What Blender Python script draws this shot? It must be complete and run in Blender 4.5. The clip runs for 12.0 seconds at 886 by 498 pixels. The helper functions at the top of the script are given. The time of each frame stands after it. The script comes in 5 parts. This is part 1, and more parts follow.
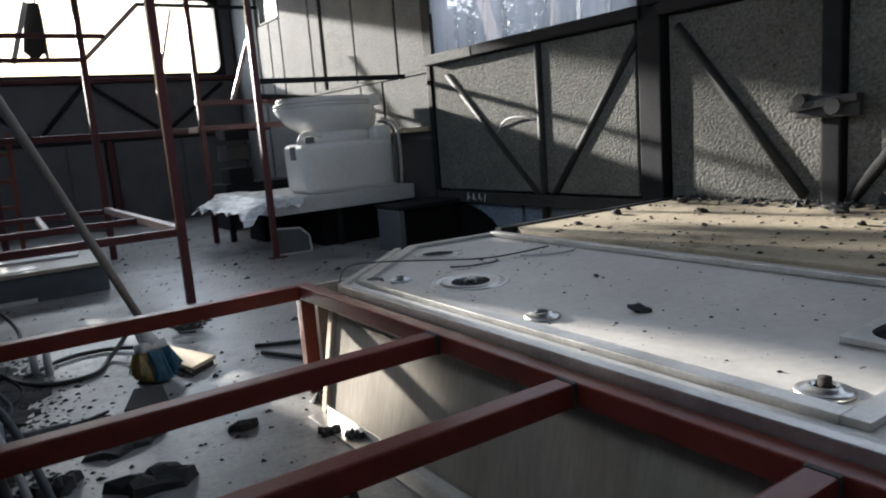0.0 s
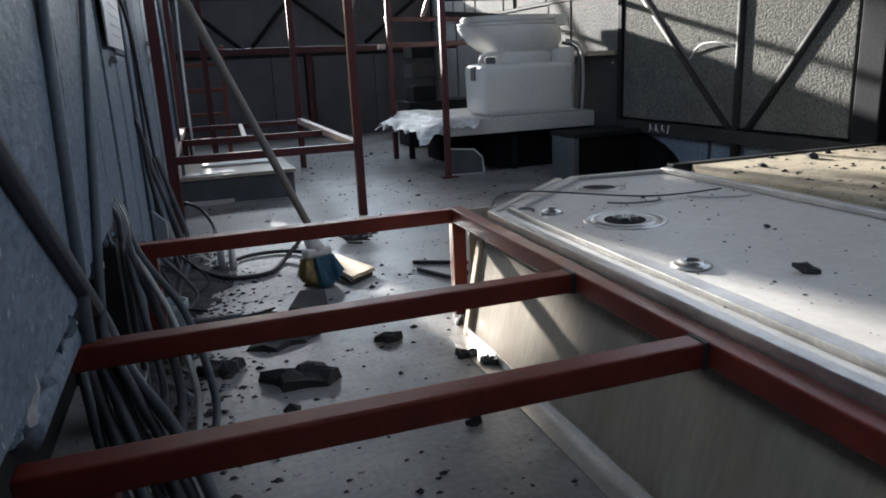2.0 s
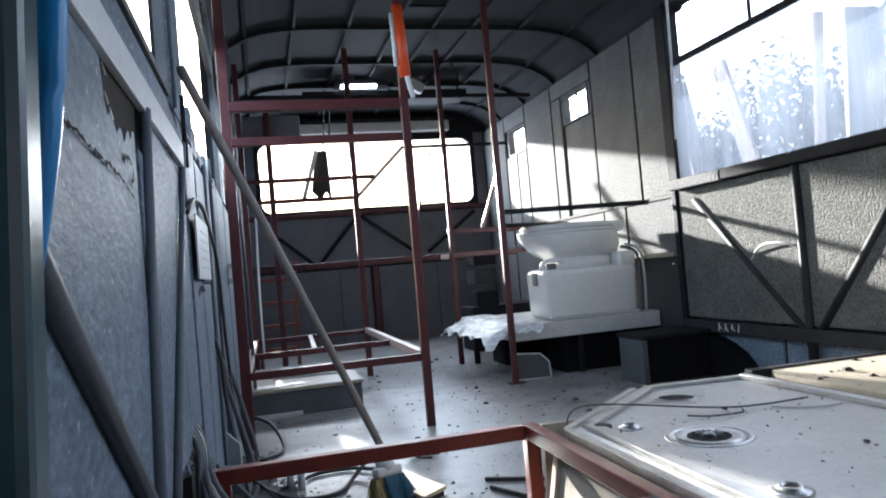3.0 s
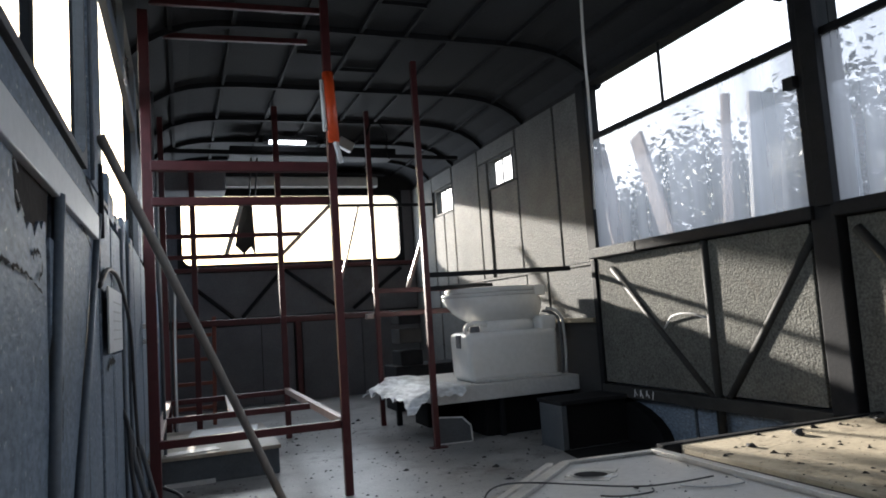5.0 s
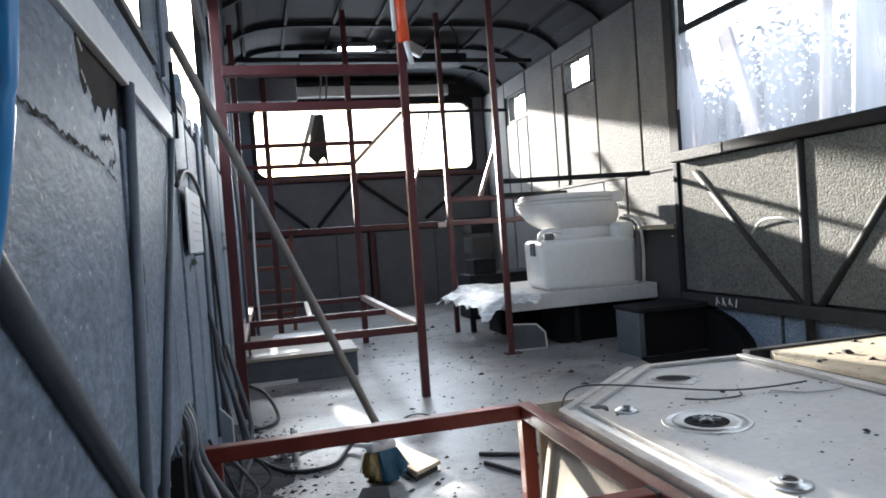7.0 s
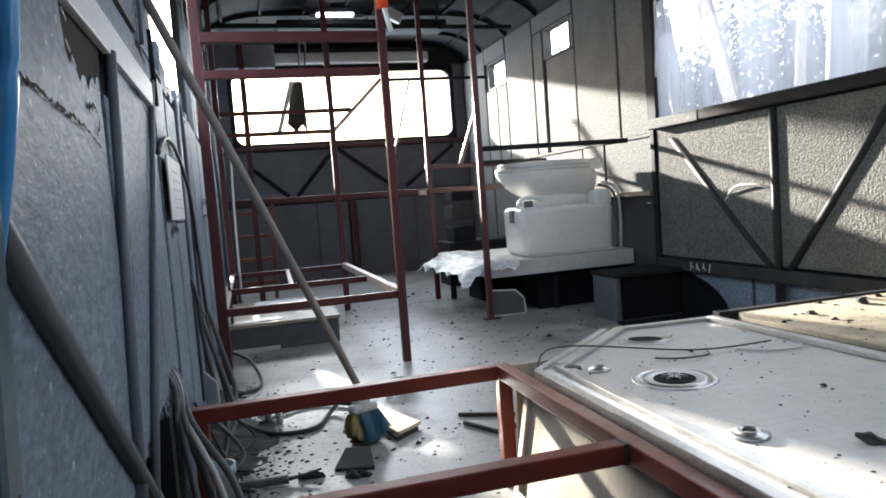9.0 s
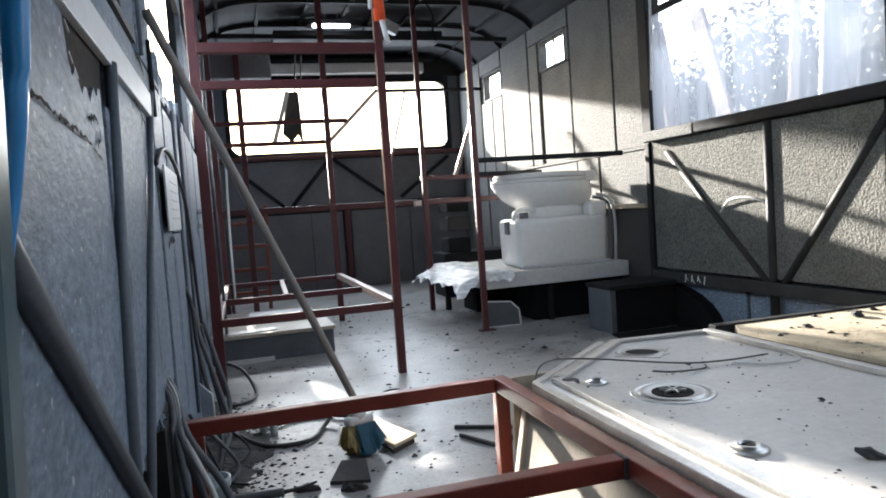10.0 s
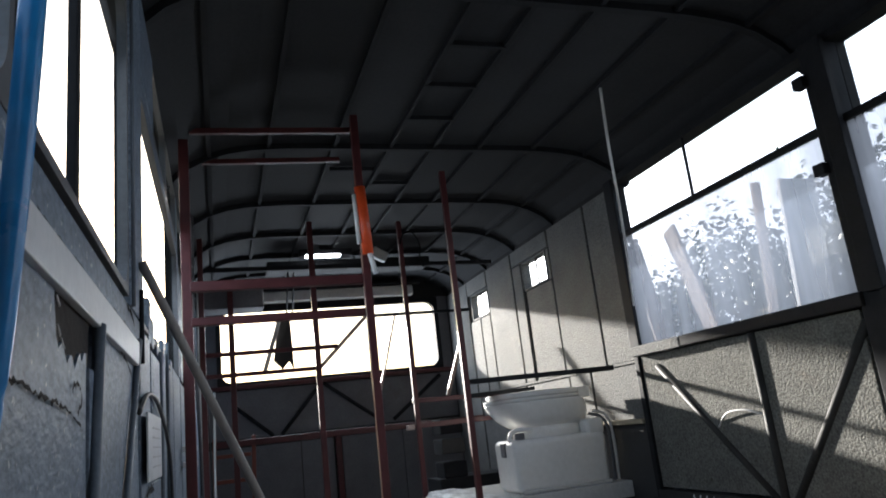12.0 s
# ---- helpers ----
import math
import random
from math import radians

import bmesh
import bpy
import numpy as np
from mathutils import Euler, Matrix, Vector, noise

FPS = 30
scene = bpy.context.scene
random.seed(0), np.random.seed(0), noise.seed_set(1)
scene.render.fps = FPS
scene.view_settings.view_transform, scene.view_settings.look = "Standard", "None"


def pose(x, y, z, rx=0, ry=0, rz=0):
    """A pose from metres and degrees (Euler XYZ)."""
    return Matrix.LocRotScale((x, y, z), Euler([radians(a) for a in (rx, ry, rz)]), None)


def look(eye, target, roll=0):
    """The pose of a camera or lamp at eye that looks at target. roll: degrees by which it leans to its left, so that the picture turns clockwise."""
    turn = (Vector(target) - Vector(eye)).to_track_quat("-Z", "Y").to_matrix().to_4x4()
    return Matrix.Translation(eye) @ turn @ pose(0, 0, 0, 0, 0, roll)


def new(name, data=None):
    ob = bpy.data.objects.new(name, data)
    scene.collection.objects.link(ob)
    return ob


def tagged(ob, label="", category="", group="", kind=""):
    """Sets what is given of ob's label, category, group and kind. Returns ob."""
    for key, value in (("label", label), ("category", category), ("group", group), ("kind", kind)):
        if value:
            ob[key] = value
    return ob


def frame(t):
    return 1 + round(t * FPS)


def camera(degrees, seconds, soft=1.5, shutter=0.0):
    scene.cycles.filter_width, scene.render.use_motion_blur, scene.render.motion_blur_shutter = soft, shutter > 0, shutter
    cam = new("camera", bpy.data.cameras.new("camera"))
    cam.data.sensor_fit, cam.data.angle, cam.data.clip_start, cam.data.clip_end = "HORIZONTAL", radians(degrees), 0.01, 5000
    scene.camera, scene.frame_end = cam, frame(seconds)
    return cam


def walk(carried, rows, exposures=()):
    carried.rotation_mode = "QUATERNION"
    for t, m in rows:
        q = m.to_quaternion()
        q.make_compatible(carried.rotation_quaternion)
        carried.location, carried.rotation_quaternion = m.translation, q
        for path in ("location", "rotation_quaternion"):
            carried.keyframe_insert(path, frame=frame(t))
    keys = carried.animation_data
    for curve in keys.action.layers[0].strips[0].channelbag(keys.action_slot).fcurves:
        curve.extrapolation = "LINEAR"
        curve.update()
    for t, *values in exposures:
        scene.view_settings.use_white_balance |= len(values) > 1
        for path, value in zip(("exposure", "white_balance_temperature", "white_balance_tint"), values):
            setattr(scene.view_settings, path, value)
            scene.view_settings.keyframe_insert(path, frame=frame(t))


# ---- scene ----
cam = camera(64.0, 12.0, 1.8, 0.5)
PATH = [
    (0, (0.042, 0.662, 0.55), (1.133, 2.304, 0.217), -4.5),
    (0.5, (0.117, 0.648, 0.541), (0.999, 2.397, 0.141), -4.3),
    (1, (0.119, 0.654, 0.546), (0.657, 2.533, 0.12), -5.5),
    (1.5, (0.109, 0.651, 0.545), (0.709, 2.491, 0.038), -3.6),
    (2, (0.107, 0.655, 0.552), (0.718, 2.49, 0.041), -2.7),
    (2.5, (0.097, 0.655, 0.587), (0.66, 2.568, 0.428), -4.1),
    (3, (0.09, 0.65, 0.592), (0.59, 2.586, 0.642), -4.9),
    (3.5, (0.089, 0.658, 0.605), (0.622, 2.582, 0.73), -3.7),
    (5.5, (0.1, 0.621, 0.653), (0.821, 2.478, 0.828), -4.2),
    (6, (0.097, 0.663, 0.637), (0.781, 2.542, 0.611), -3.5),
    (6.5, (0.099, 0.68, 0.628), (0.652, 2.6, 0.531), -4.3),
    (7, (0.102, 0.682, 0.621), (0.601, 2.618, 0.567), -4.1),
    (9, (0.097, 0.647, 0.617), (0.64, 2.567, 0.47), -4.3),
    (9.5, (0.093, 0.652, 0.62), (0.658, 2.565, 0.479), -4.1),
    (10, (0.089, 0.651, 0.621), (0.652, 2.567, 0.502), -4.0),
    (10.5, (0.089, 0.656, 0.622), (0.612, 2.585, 0.535), -4.1),
    (11, (0.093, 0.66, 0.627), (0.617, 2.59, 0.639), -4.1),
    (11.5, (0.092, 0.656, 0.649), (0.691, 2.532, 0.999), -4.7),
    (12, (0.101, 0.636, 0.659), (0.719, 2.479, 1.131), -6.6),
]
EXPOSURES = [(t, e + 0.75, k, 10) for t, e, k in ((0, 1.3, 5700), (0.5, 1.2, 5700), (1.0, 1.45, 5650), (1.5, 1.45, 5650), (2.0, 1.5, 5650), (2.5, 1.95, 5550), (3.0, 2.24, 5450), (3.5, 2.1, 5600),
                                       (5.5, 1.3, 5900), (6.0, 1.32, 5900), (6.5, 2.0, 5900), (7.0, 2.3, 5750), (9.0, 2.3, 5850), (10.5, 2.35, 5800), (11.0, 2.45, 5750), (11.5, 1.82, 5750), (12.0, 1.43, 5750))]
walk(cam, [(t, look(e, g, r)) for t, e, g, r in PATH], EXPOSURES)

# ---------------------------------------------------------------- light
SUN = Vector((-0.25, 1.0, 0.24)).normalized()
world = bpy.data.worlds.new("world")
scene.world = world
world.use_nodes = True
wn = world.node_tree.nodes
wl = world.node_tree.links
sky = wn.new("ShaderNodeTexSky")
sky.sky_type = 'NISHITA'
sky.sun_disc = False
sky.sun_elevation = math.asin(SUN.z)
sky.sun_rotation = math.atan2(SUN.x, SUN.y) % (2 * math.pi)
sky.air_density, sky.dust_density, sky.ozone_density = 1.0, 4.0, 0.6
wn["Background"].inputs["Strength"].default_value = 0.06
wl.new(sky.outputs[0], wn["Background"].inputs["Color"])
sun_data = bpy.data.lights.new("sun", 'SUN')
sun_data.energy, sun_data.angle, sun_data.color = 5.0, radians(1.3), (1.0, 0.88, 0.72)
sun = new("sun", sun_data)
sun.matrix_world = look(SUN * 20, (0, 0, 0))


def window_light(at, aim, width, height, radiance, spread=180):
    """Skylight that comes in through one window opening."""
    d = bpy.data.lights.new("window_light", 'AREA')
    d.shape, d.size, d.size_y = 'RECTANGLE', width, height
    d.spread = radians(spread)
    d.energy, d.color = radiance * math.pi * width * height, (0.93, 0.97, 1.0)
    ob = new("window_light", d)
    ob.matrix_world = look(at, Vector(at) + Vector(aim))


window_light((-0.16, 0.42, 1.30), (1, 0, -0.75), 1.55, 0.50, 0.20, 160)
window_light((-0.16, 1.63, 1.30), (1, 0, -0.75), 0.70, 0.50, 0.26, 160)
window_light((-0.16, 3.0, 1.26), (1, 0, -0.75), 1.40, 0.45, 0.60, 160)
window_light((1.04, 6.635, 1.43), (0, -1, -0.35), 1.76, 0.53, 1.6)

window_light((2.03, 2.98, 1.32), (-1, 0, -0.5), 1.22, 0.70, 0.13)
window_light((2.03, 1.58, 1.32), (-1, 0, -0.5), 1.30, 0.70, 0.15)

# ---------------------------------------------------------------- materials


def mat(name, a, b=None, rough=0.6, metal=0.0, scale=6.0, fine=60.0, bump=0.15, depth=0.004, stain=None, spread=0.5,
        rough_var=0.15, stretch=(1, 1, 1), piece=0.0, speck=None, grit=0.10, spec=0.5):
    """Two tones mixed by coarse and fine noise, an optional stain colour in blotches, and grain in the relief."""
    m = bpy.data.materials.new(name)
    m.use_nodes = True
    nt = m.node_tree
    n, k = nt.nodes, nt.links
    p = n["Principled BSDF"]
    b = b or tuple(c * 0.75 for c in a)
    tc = n.new("ShaderNodeTexCoord")
    mp = n.new("ShaderNodeMapping")
    mp.inputs["Scale"].default_value = stretch
    k.new(tc.outputs["Object"], mp.inputs[0])
    n1 = n.new("ShaderNodeTexNoise")
    n1.inputs["Scale"].default_value, n1.inputs["Detail"].default_value = scale, 8
    n1.inputs["Roughness"].default_value = 0.65
    n2 = n.new("ShaderNodeTexNoise")
    n2.inputs["Scale"].default_value, n2.inputs["Detail"].default_value = fine, 5
    k.new(mp.outputs[0], n1.inputs[0])
    k.new(mp.outputs[0], n2.inputs[0])
    ramp = n.new("ShaderNodeMapRange")
    ramp.inputs[1].default_value, ramp.inputs[2].default_value = 0.5 - spread / 2, 0.5 + spread / 2
    k.new(n1.outputs[0], ramp.inputs[0])
    mix = n.new("ShaderNodeMix")
    mix.data_type = 'RGBA'
    mix.inputs[6].default_value, mix.inputs[7].default_value = (*b, 1), (*a, 1)
    k.new(ramp.outputs[0], mix.inputs[0])
    last = mix.outputs[2]
    grain = n.new("ShaderNodeMix")
    grain.data_type, grain.blend_type = 'RGBA', 'OVERLAY'
    grain.inputs[0].default_value = grit
    k.new(last, grain.inputs[6])
    sharp = n.new("ShaderNodeMapRange")
    sharp.inputs[1].default_value, sharp.inputs[2].default_value = 0.3, 0.7
    k.new(n2.outputs[0], sharp.inputs[0])
    k.new(sharp.outputs[0], grain.inputs[7])
    last = grain.outputs[2]
    if speck:
        n4 = n.new("ShaderNodeTexNoise")
        n4.inputs["Scale"].default_value, n4.inputs["Detail"].default_value = speck[1], 3
        k.new(tc.outputs["Object"], n4.inputs[0])
        r4 = n.new("ShaderNodeMapRange")
        r4.inputs[1].default_value, r4.inputs[2].default_value = speck[2], speck[2] + 0.05
        k.new(n4.outputs[0], r4.inputs[0])
        m4 = n.new("ShaderNodeMix")
        m4.data_type = 'RGBA'
        m4.inputs[7].default_value = (*speck[0], 1)
        k.new(r4.outputs[0], m4.inputs[0])
        k.new(last, m4.inputs[6])
        last = m4.outputs[2]
    if stain:
        n3 = n.new("ShaderNodeTexNoise")
        n3.inputs["Scale"].default_value, n3.inputs["Detail"].default_value = scale * 0.6, 9
        n3.inputs["Roughness"].default_value = 0.75
        k.new(mp.outputs[0], n3.inputs[0])
        r3 = n.new("ShaderNodeMapRange")
        r3.inputs[1].default_value, r3.inputs[2].default_value = stain[1], stain[1] + 0.12
        k.new(n3.outputs[0], r3.inputs[0])
        m3 = n.new("ShaderNodeMix")
        m3.data_type = 'RGBA'
        m3.inputs[7].default_value = (*stain[0], 1)
        k.new(r3.outputs[0], m3.inputs[0])
        k.new(last, m3.inputs[6])
        last = m3.outputs[2]
    if piece:
        oi = n.new("ShaderNodeObjectInfo")
        hv = n.new("ShaderNodeHueSaturation")
        mr = n.new("ShaderNodeMapRange")
        mr.inputs[3].default_value, mr.inputs[4].default_value = 1 - piece, 1 + piece
        k.new(oi.outputs["Random"], mr.inputs[0])
        k.new(mr.outputs[0], hv.inputs["Value"])
        k.new(last, hv.inputs["Color"])
        last = hv.outputs[0]
    k.new(last, p.inputs["Base Color"])
    rr = n.new("ShaderNodeMapRange")
    rr.inputs[3].default_value, rr.inputs[4].default_value = max(0.03, rough - rough_var), min(1, rough + rough_var)
    k.new(n1.outputs[0], rr.inputs[0])
    k.new(rr.outputs[0], p.inputs["Roughness"])
    p.inputs["Metallic"].default_value = metal
    p.inputs["Specular IOR Level"].default_value = spec
    if bump:
        bp = n.new("ShaderNodeBump")
        bp.inputs["Strength"].default_value, bp.inputs["Distance"].default_value = bump, depth
        k.new(n2.outputs[0], bp.inputs["Height"])
        k.new(bp.outputs[0], p.inputs["Normal"])
    return m


M_FLOOR = mat("dusty_floor", (0.41, 0.405, 0.392), (0.158, 0.153, 0.147), rough=0.36, scale=3.6, fine=90, bump=0.16, stain=((0.095, 0.085, 0.075), 0.53), speck=((0.07, 0.065, 0.06), 70, 0.66), grit=0.14)
M_FOAM = mat("grey_sprayed_lining", (0.180, 0.226, 0.290), (0.108, 0.139, 0.182), rough=0.55, scale=9, fine=120, bump=0.32, depth=0.004, stretch=(1, 0.5, 1), piece=0.08, speck=((0.40, 0.43, 0.46), 85, 0.655), grit=0.34, stain=((0.09, 0.108, 0.13), 0.60), spec=0.3)
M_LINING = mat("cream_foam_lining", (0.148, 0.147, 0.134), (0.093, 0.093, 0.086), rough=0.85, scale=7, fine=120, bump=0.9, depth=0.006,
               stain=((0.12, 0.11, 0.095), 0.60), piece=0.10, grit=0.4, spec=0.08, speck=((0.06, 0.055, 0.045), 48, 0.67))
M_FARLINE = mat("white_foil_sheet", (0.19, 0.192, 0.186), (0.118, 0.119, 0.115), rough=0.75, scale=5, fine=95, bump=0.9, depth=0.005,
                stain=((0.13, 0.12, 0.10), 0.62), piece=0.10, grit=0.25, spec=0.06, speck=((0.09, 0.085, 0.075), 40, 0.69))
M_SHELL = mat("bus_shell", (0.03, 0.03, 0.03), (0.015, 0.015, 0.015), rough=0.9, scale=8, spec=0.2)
# Roof sheet is grey; its near-black colour here carries the shade overhead.
M_CEIL = mat("shaded_ceiling_sheet", (0.03, 0.032, 0.035), (0.018, 0.019, 0.021), rough=0.8, scale=4, fine=70, bump=0.2, spec=0.12)
M_REAR = mat("dark_rear_panel", (0.15, 0.152, 0.165), (0.095, 0.097, 0.105), rough=0.75, scale=5, fine=80, bump=0.3, stain=((0.09, 0.08, 0.075), 0.6))
M_RED = mat("red_primer_steel", (0.168, 0.029, 0.019), (0.092, 0.018, 0.013), rough=0.38, scale=14, fine=160, bump=0.12, depth=0.002,
            stain=((0.09, 0.045, 0.035), 0.63), spec=0.35)
# Darker copy of the red primer: shade on the tall frames sits in this colour.
M_REDSHADE = mat("shaded_red_primer_steel", (0.088, 0.022, 0.024), (0.050, 0.014, 0.016), rough=0.42, scale=14, fine=160, bump=0.14, depth=0.002,
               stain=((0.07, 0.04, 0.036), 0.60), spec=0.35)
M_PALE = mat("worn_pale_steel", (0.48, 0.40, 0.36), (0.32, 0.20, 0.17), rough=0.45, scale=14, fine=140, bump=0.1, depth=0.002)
M_DARK = mat("dark_steel", (0.022, 0.023, 0.026), (0.010, 0.0105, 0.012), rough=0.75, scale=12, fine=120, bump=0.2, depth=0.003, spec=0.12)
M_TRUSS = mat("grey_painted_tube", (0.050, 0.050, 0.049), (0.024, 0.024, 0.024), rough=0.6, scale=12, fine=130, bump=0.25, depth=0.003,
              stain=((0.075, 0.07, 0.06), 0.60), spec=0.12)
M_FRAME = mat("grey_window_frame", (0.13, 0.132, 0.14), (0.085, 0.087, 0.092), rough=0.55, scale=9, fine=120, bump=0.15, depth=0.002)
M_TUBE = mat("blue_grey_tube", (0.095, 0.108, 0.123), (0.055, 0.063, 0.072), rough=0.5, scale=9, fine=120, bump=0.2, depth=0.003)
M_WALLTUBE = mat("painted_wall_tube", (0.135, 0.162, 0.195), (0.085, 0.104, 0.128), rough=0.5, scale=9, fine=120, bump=0.2, depth=0.003)
M_ALU = mat("aluminium_trim", (0.66, 0.65, 0.63), (0.42, 0.41, 0.39), rough=0.36, metal=0.85, scale=16, fine=150, bump=0.08, depth=0.002)
M_SHEET = mat("galvanised_sheet", (0.56, 0.537, 0.505), (0.36, 0.345, 0.325), rough=0.42, metal=0.05, scale=3.5, fine=60, bump=0.06, depth=0.003,
              stain=((0.22, 0.20, 0.18), 0.63), speck=((0.12, 0.11, 0.10), 60, 0.69), grit=0.08)
M_CHROME = mat("steel_fitting", (0.62, 0.62, 0.61), (0.4, 0.4, 0.39), rough=0.36, metal=1.0, scale=30, fine=90, bump=0.03)
M_YFOAM = mat("yellow_foam_board", (0.42, 0.36, 0.255), (0.26, 0.22, 0.155), rough=0.85, scale=5, fine=70, bump=0.4, depth=0.006,
              stain=((0.13, 0.10, 0.065), 0.56), speck=((0.10, 0.08, 0.05), 60, 0.66))
M_PANEL = mat("stained_side_panel", (0.43, 0.385, 0.315), (0.25, 0.215, 0.17), rough=0.42, stretch=(1, 2.5, 0.35), scale=3.5, fine=60, bump=0.1, stain=((0.30, 0.19, 0.10), 0.58))
M_WOODEDGE = mat("pale_wood_edge", (0.62, 0.52, 0.38), (0.48, 0.38, 0.26), rough=0.7, scale=10, fine=120, stretch=(1, 1, 0.15))
M_CERAM = mat("white_plastic", (0.82, 0.82, 0.80), (0.74, 0.74, 0.72), rough=0.22, scale=5, fine=40, bump=0.02, rough_var=0.06)
M_BOARD = mat("whitewashed_board", (0.62, 0.62, 0.61), (0.48, 0.48, 0.47), rough=0.65, scale=5, fine=70, bump=0.15)
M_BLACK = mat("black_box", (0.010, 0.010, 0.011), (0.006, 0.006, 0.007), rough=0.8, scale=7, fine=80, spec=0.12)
M_RUBBER = mat("black_cable", (0.03, 0.03, 0.032), (0.02, 0.02, 0.02), rough=0.45, scale=20, fine=120, bump=0.05)
M_GCABLE = mat("grey_cable", (0.095, 0.102, 0.112), (0.055, 0.058, 0.063), rough=0.5, scale=20, fine=120, bump=0.05)
M_WCABLE = mat("pale_conduit", (0.55, 0.55, 0.54), (0.4, 0.4, 0.4), rough=0.5, scale=20, fine=100, bump=0.05)
M_WOODPOLE = mat("grey_wood_pole", (0.27, 0.245, 0.22), (0.17, 0.155, 0.14), rough=0.6, scale=12, fine=120, stretch=(1, 1, 0.2))
M_BLUEBR = mat("blue_bristle", (0.012, 0.12, 0.21), (0.005, 0.045, 0.085), rough=0.5, scale=40, fine=200, bump=0.3, stretch=(4, 4, 0.6))
M_YELBR = mat("yellow_bristle", (0.42, 0.27, 0.05), (0.02, 0.05, 0.045), rough=0.6, scale=26, fine=200, bump=0.3, stretch=(4, 4, 0.6))
M_BLUE = mat("blue_hose", (0.03, 0.24, 0.55), (0.02, 0.17, 0.42), rough=0.3, scale=10, fine=60, bump=0.03)
M_TEAL = mat("teal_post", (0.03, 0.07, 0.09), (0.02, 0.045, 0.06), rough=0.3, scale=8, fine=80, bump=0.05)
M_ORANGE = mat("orange_wrap", (0.75, 0.10, 0.02), (0.55, 0.06, 0.015), rough=0.4, scale=18, fine=80, bump=0.1)
M_DEBRIS = mat("grey_rubble", (0.055, 0.052, 0.05), (0.02, 0.02, 0.02), rough=0.85, scale=22, fine=140, bump=0.5, piece=0.4)
M_SCRAP = mat("black_bitumen_scrap", (0.038, 0.038, 0.04), (0.02, 0.02, 0.02), rough=0.7, scale=20, fine=120, bump=0.4)
M_WHITE = mat("white_paint", (0.72, 0.73, 0.74), (0.58, 0.59, 0.6), rough=0.5, scale=9, fine=80, bump=0.1)
M_LADDER = mat("orange_red_ladder", (0.22, 0.06, 0.035), (0.14, 0.035, 0.02), rough=0.5, scale=12)
M_CLOTH = mat("dark_cloth", (0.03, 0.028, 0.027), (0.02, 0.02, 0.02), rough=0.9, scale=12, fine=200, bump=0.3)
M_CARD = mat("brown_torn_board", (0.062, 0.054, 0.050), (0.028, 0.025, 0.023), rough=0.85, scale=18, fine=120, bump=0.5, spec=0.1)
M_GROUND = mat("outdoor_ground", (0.10, 0.09, 0.07), (0.06, 0.065, 0.045), rough=0.95, scale=1.2, fine=12)
M_LEAF = mat("leaf", (0.085, 0.12, 0.06), (0.04, 0.07, 0.035), rough=0.45, scale=2, fine=20, bump=0)
M_BARK = mat("bark", (0.16, 0.13, 0.10), (0.09, 0.07, 0.055), rough=0.9, scale=9, fine=50, bump=0.6)
M_PLANK = mat("pinkish_plank", (0.42, 0.36, 0.34), (0.30, 0.26, 0.25), rough=0.8, scale=5, fine=60, stretch=(1, 1, 0.2))


def plastic_sheet():
    m = bpy.data.materials.new("clear_plastic_sheet")
    m.use_nodes = True
    nt = m.node_tree
    n, k = nt.nodes, nt.links
    p = n["Principled BSDF"]
    p.inputs["Base Color"].default_value = (0.85, 0.87, 0.88, 1)
    p.inputs["Roughness"].default_value = 0.4
    tr = n.new("ShaderNodeBsdfTransparent")
    nz = n.new("ShaderNodeTexNoise")
    nz.inputs["Scale"].default_value, nz.inputs["Detail"].default_value = 9, 5
    mr = n.new("ShaderNodeMapRange")
    mr.inputs[1].default_value, mr.inputs[2].default_value = 0.35, 0.65
    mr.inputs[3].default_value, mr.inputs[4].default_value = 0.6, 1.0
    mx = n.new("ShaderNodeMixShader")
    k.new(nz.outputs[0], mr.inputs[0])
    k.new(mr.outputs[0], mx.inputs[0])
    k.new(tr.outputs[0], mx.inputs[1])
    k.new(p.outputs[0], mx.inputs[2])
    k.new(mx.outputs[0], n["Material Output"].inputs[0])
    return m


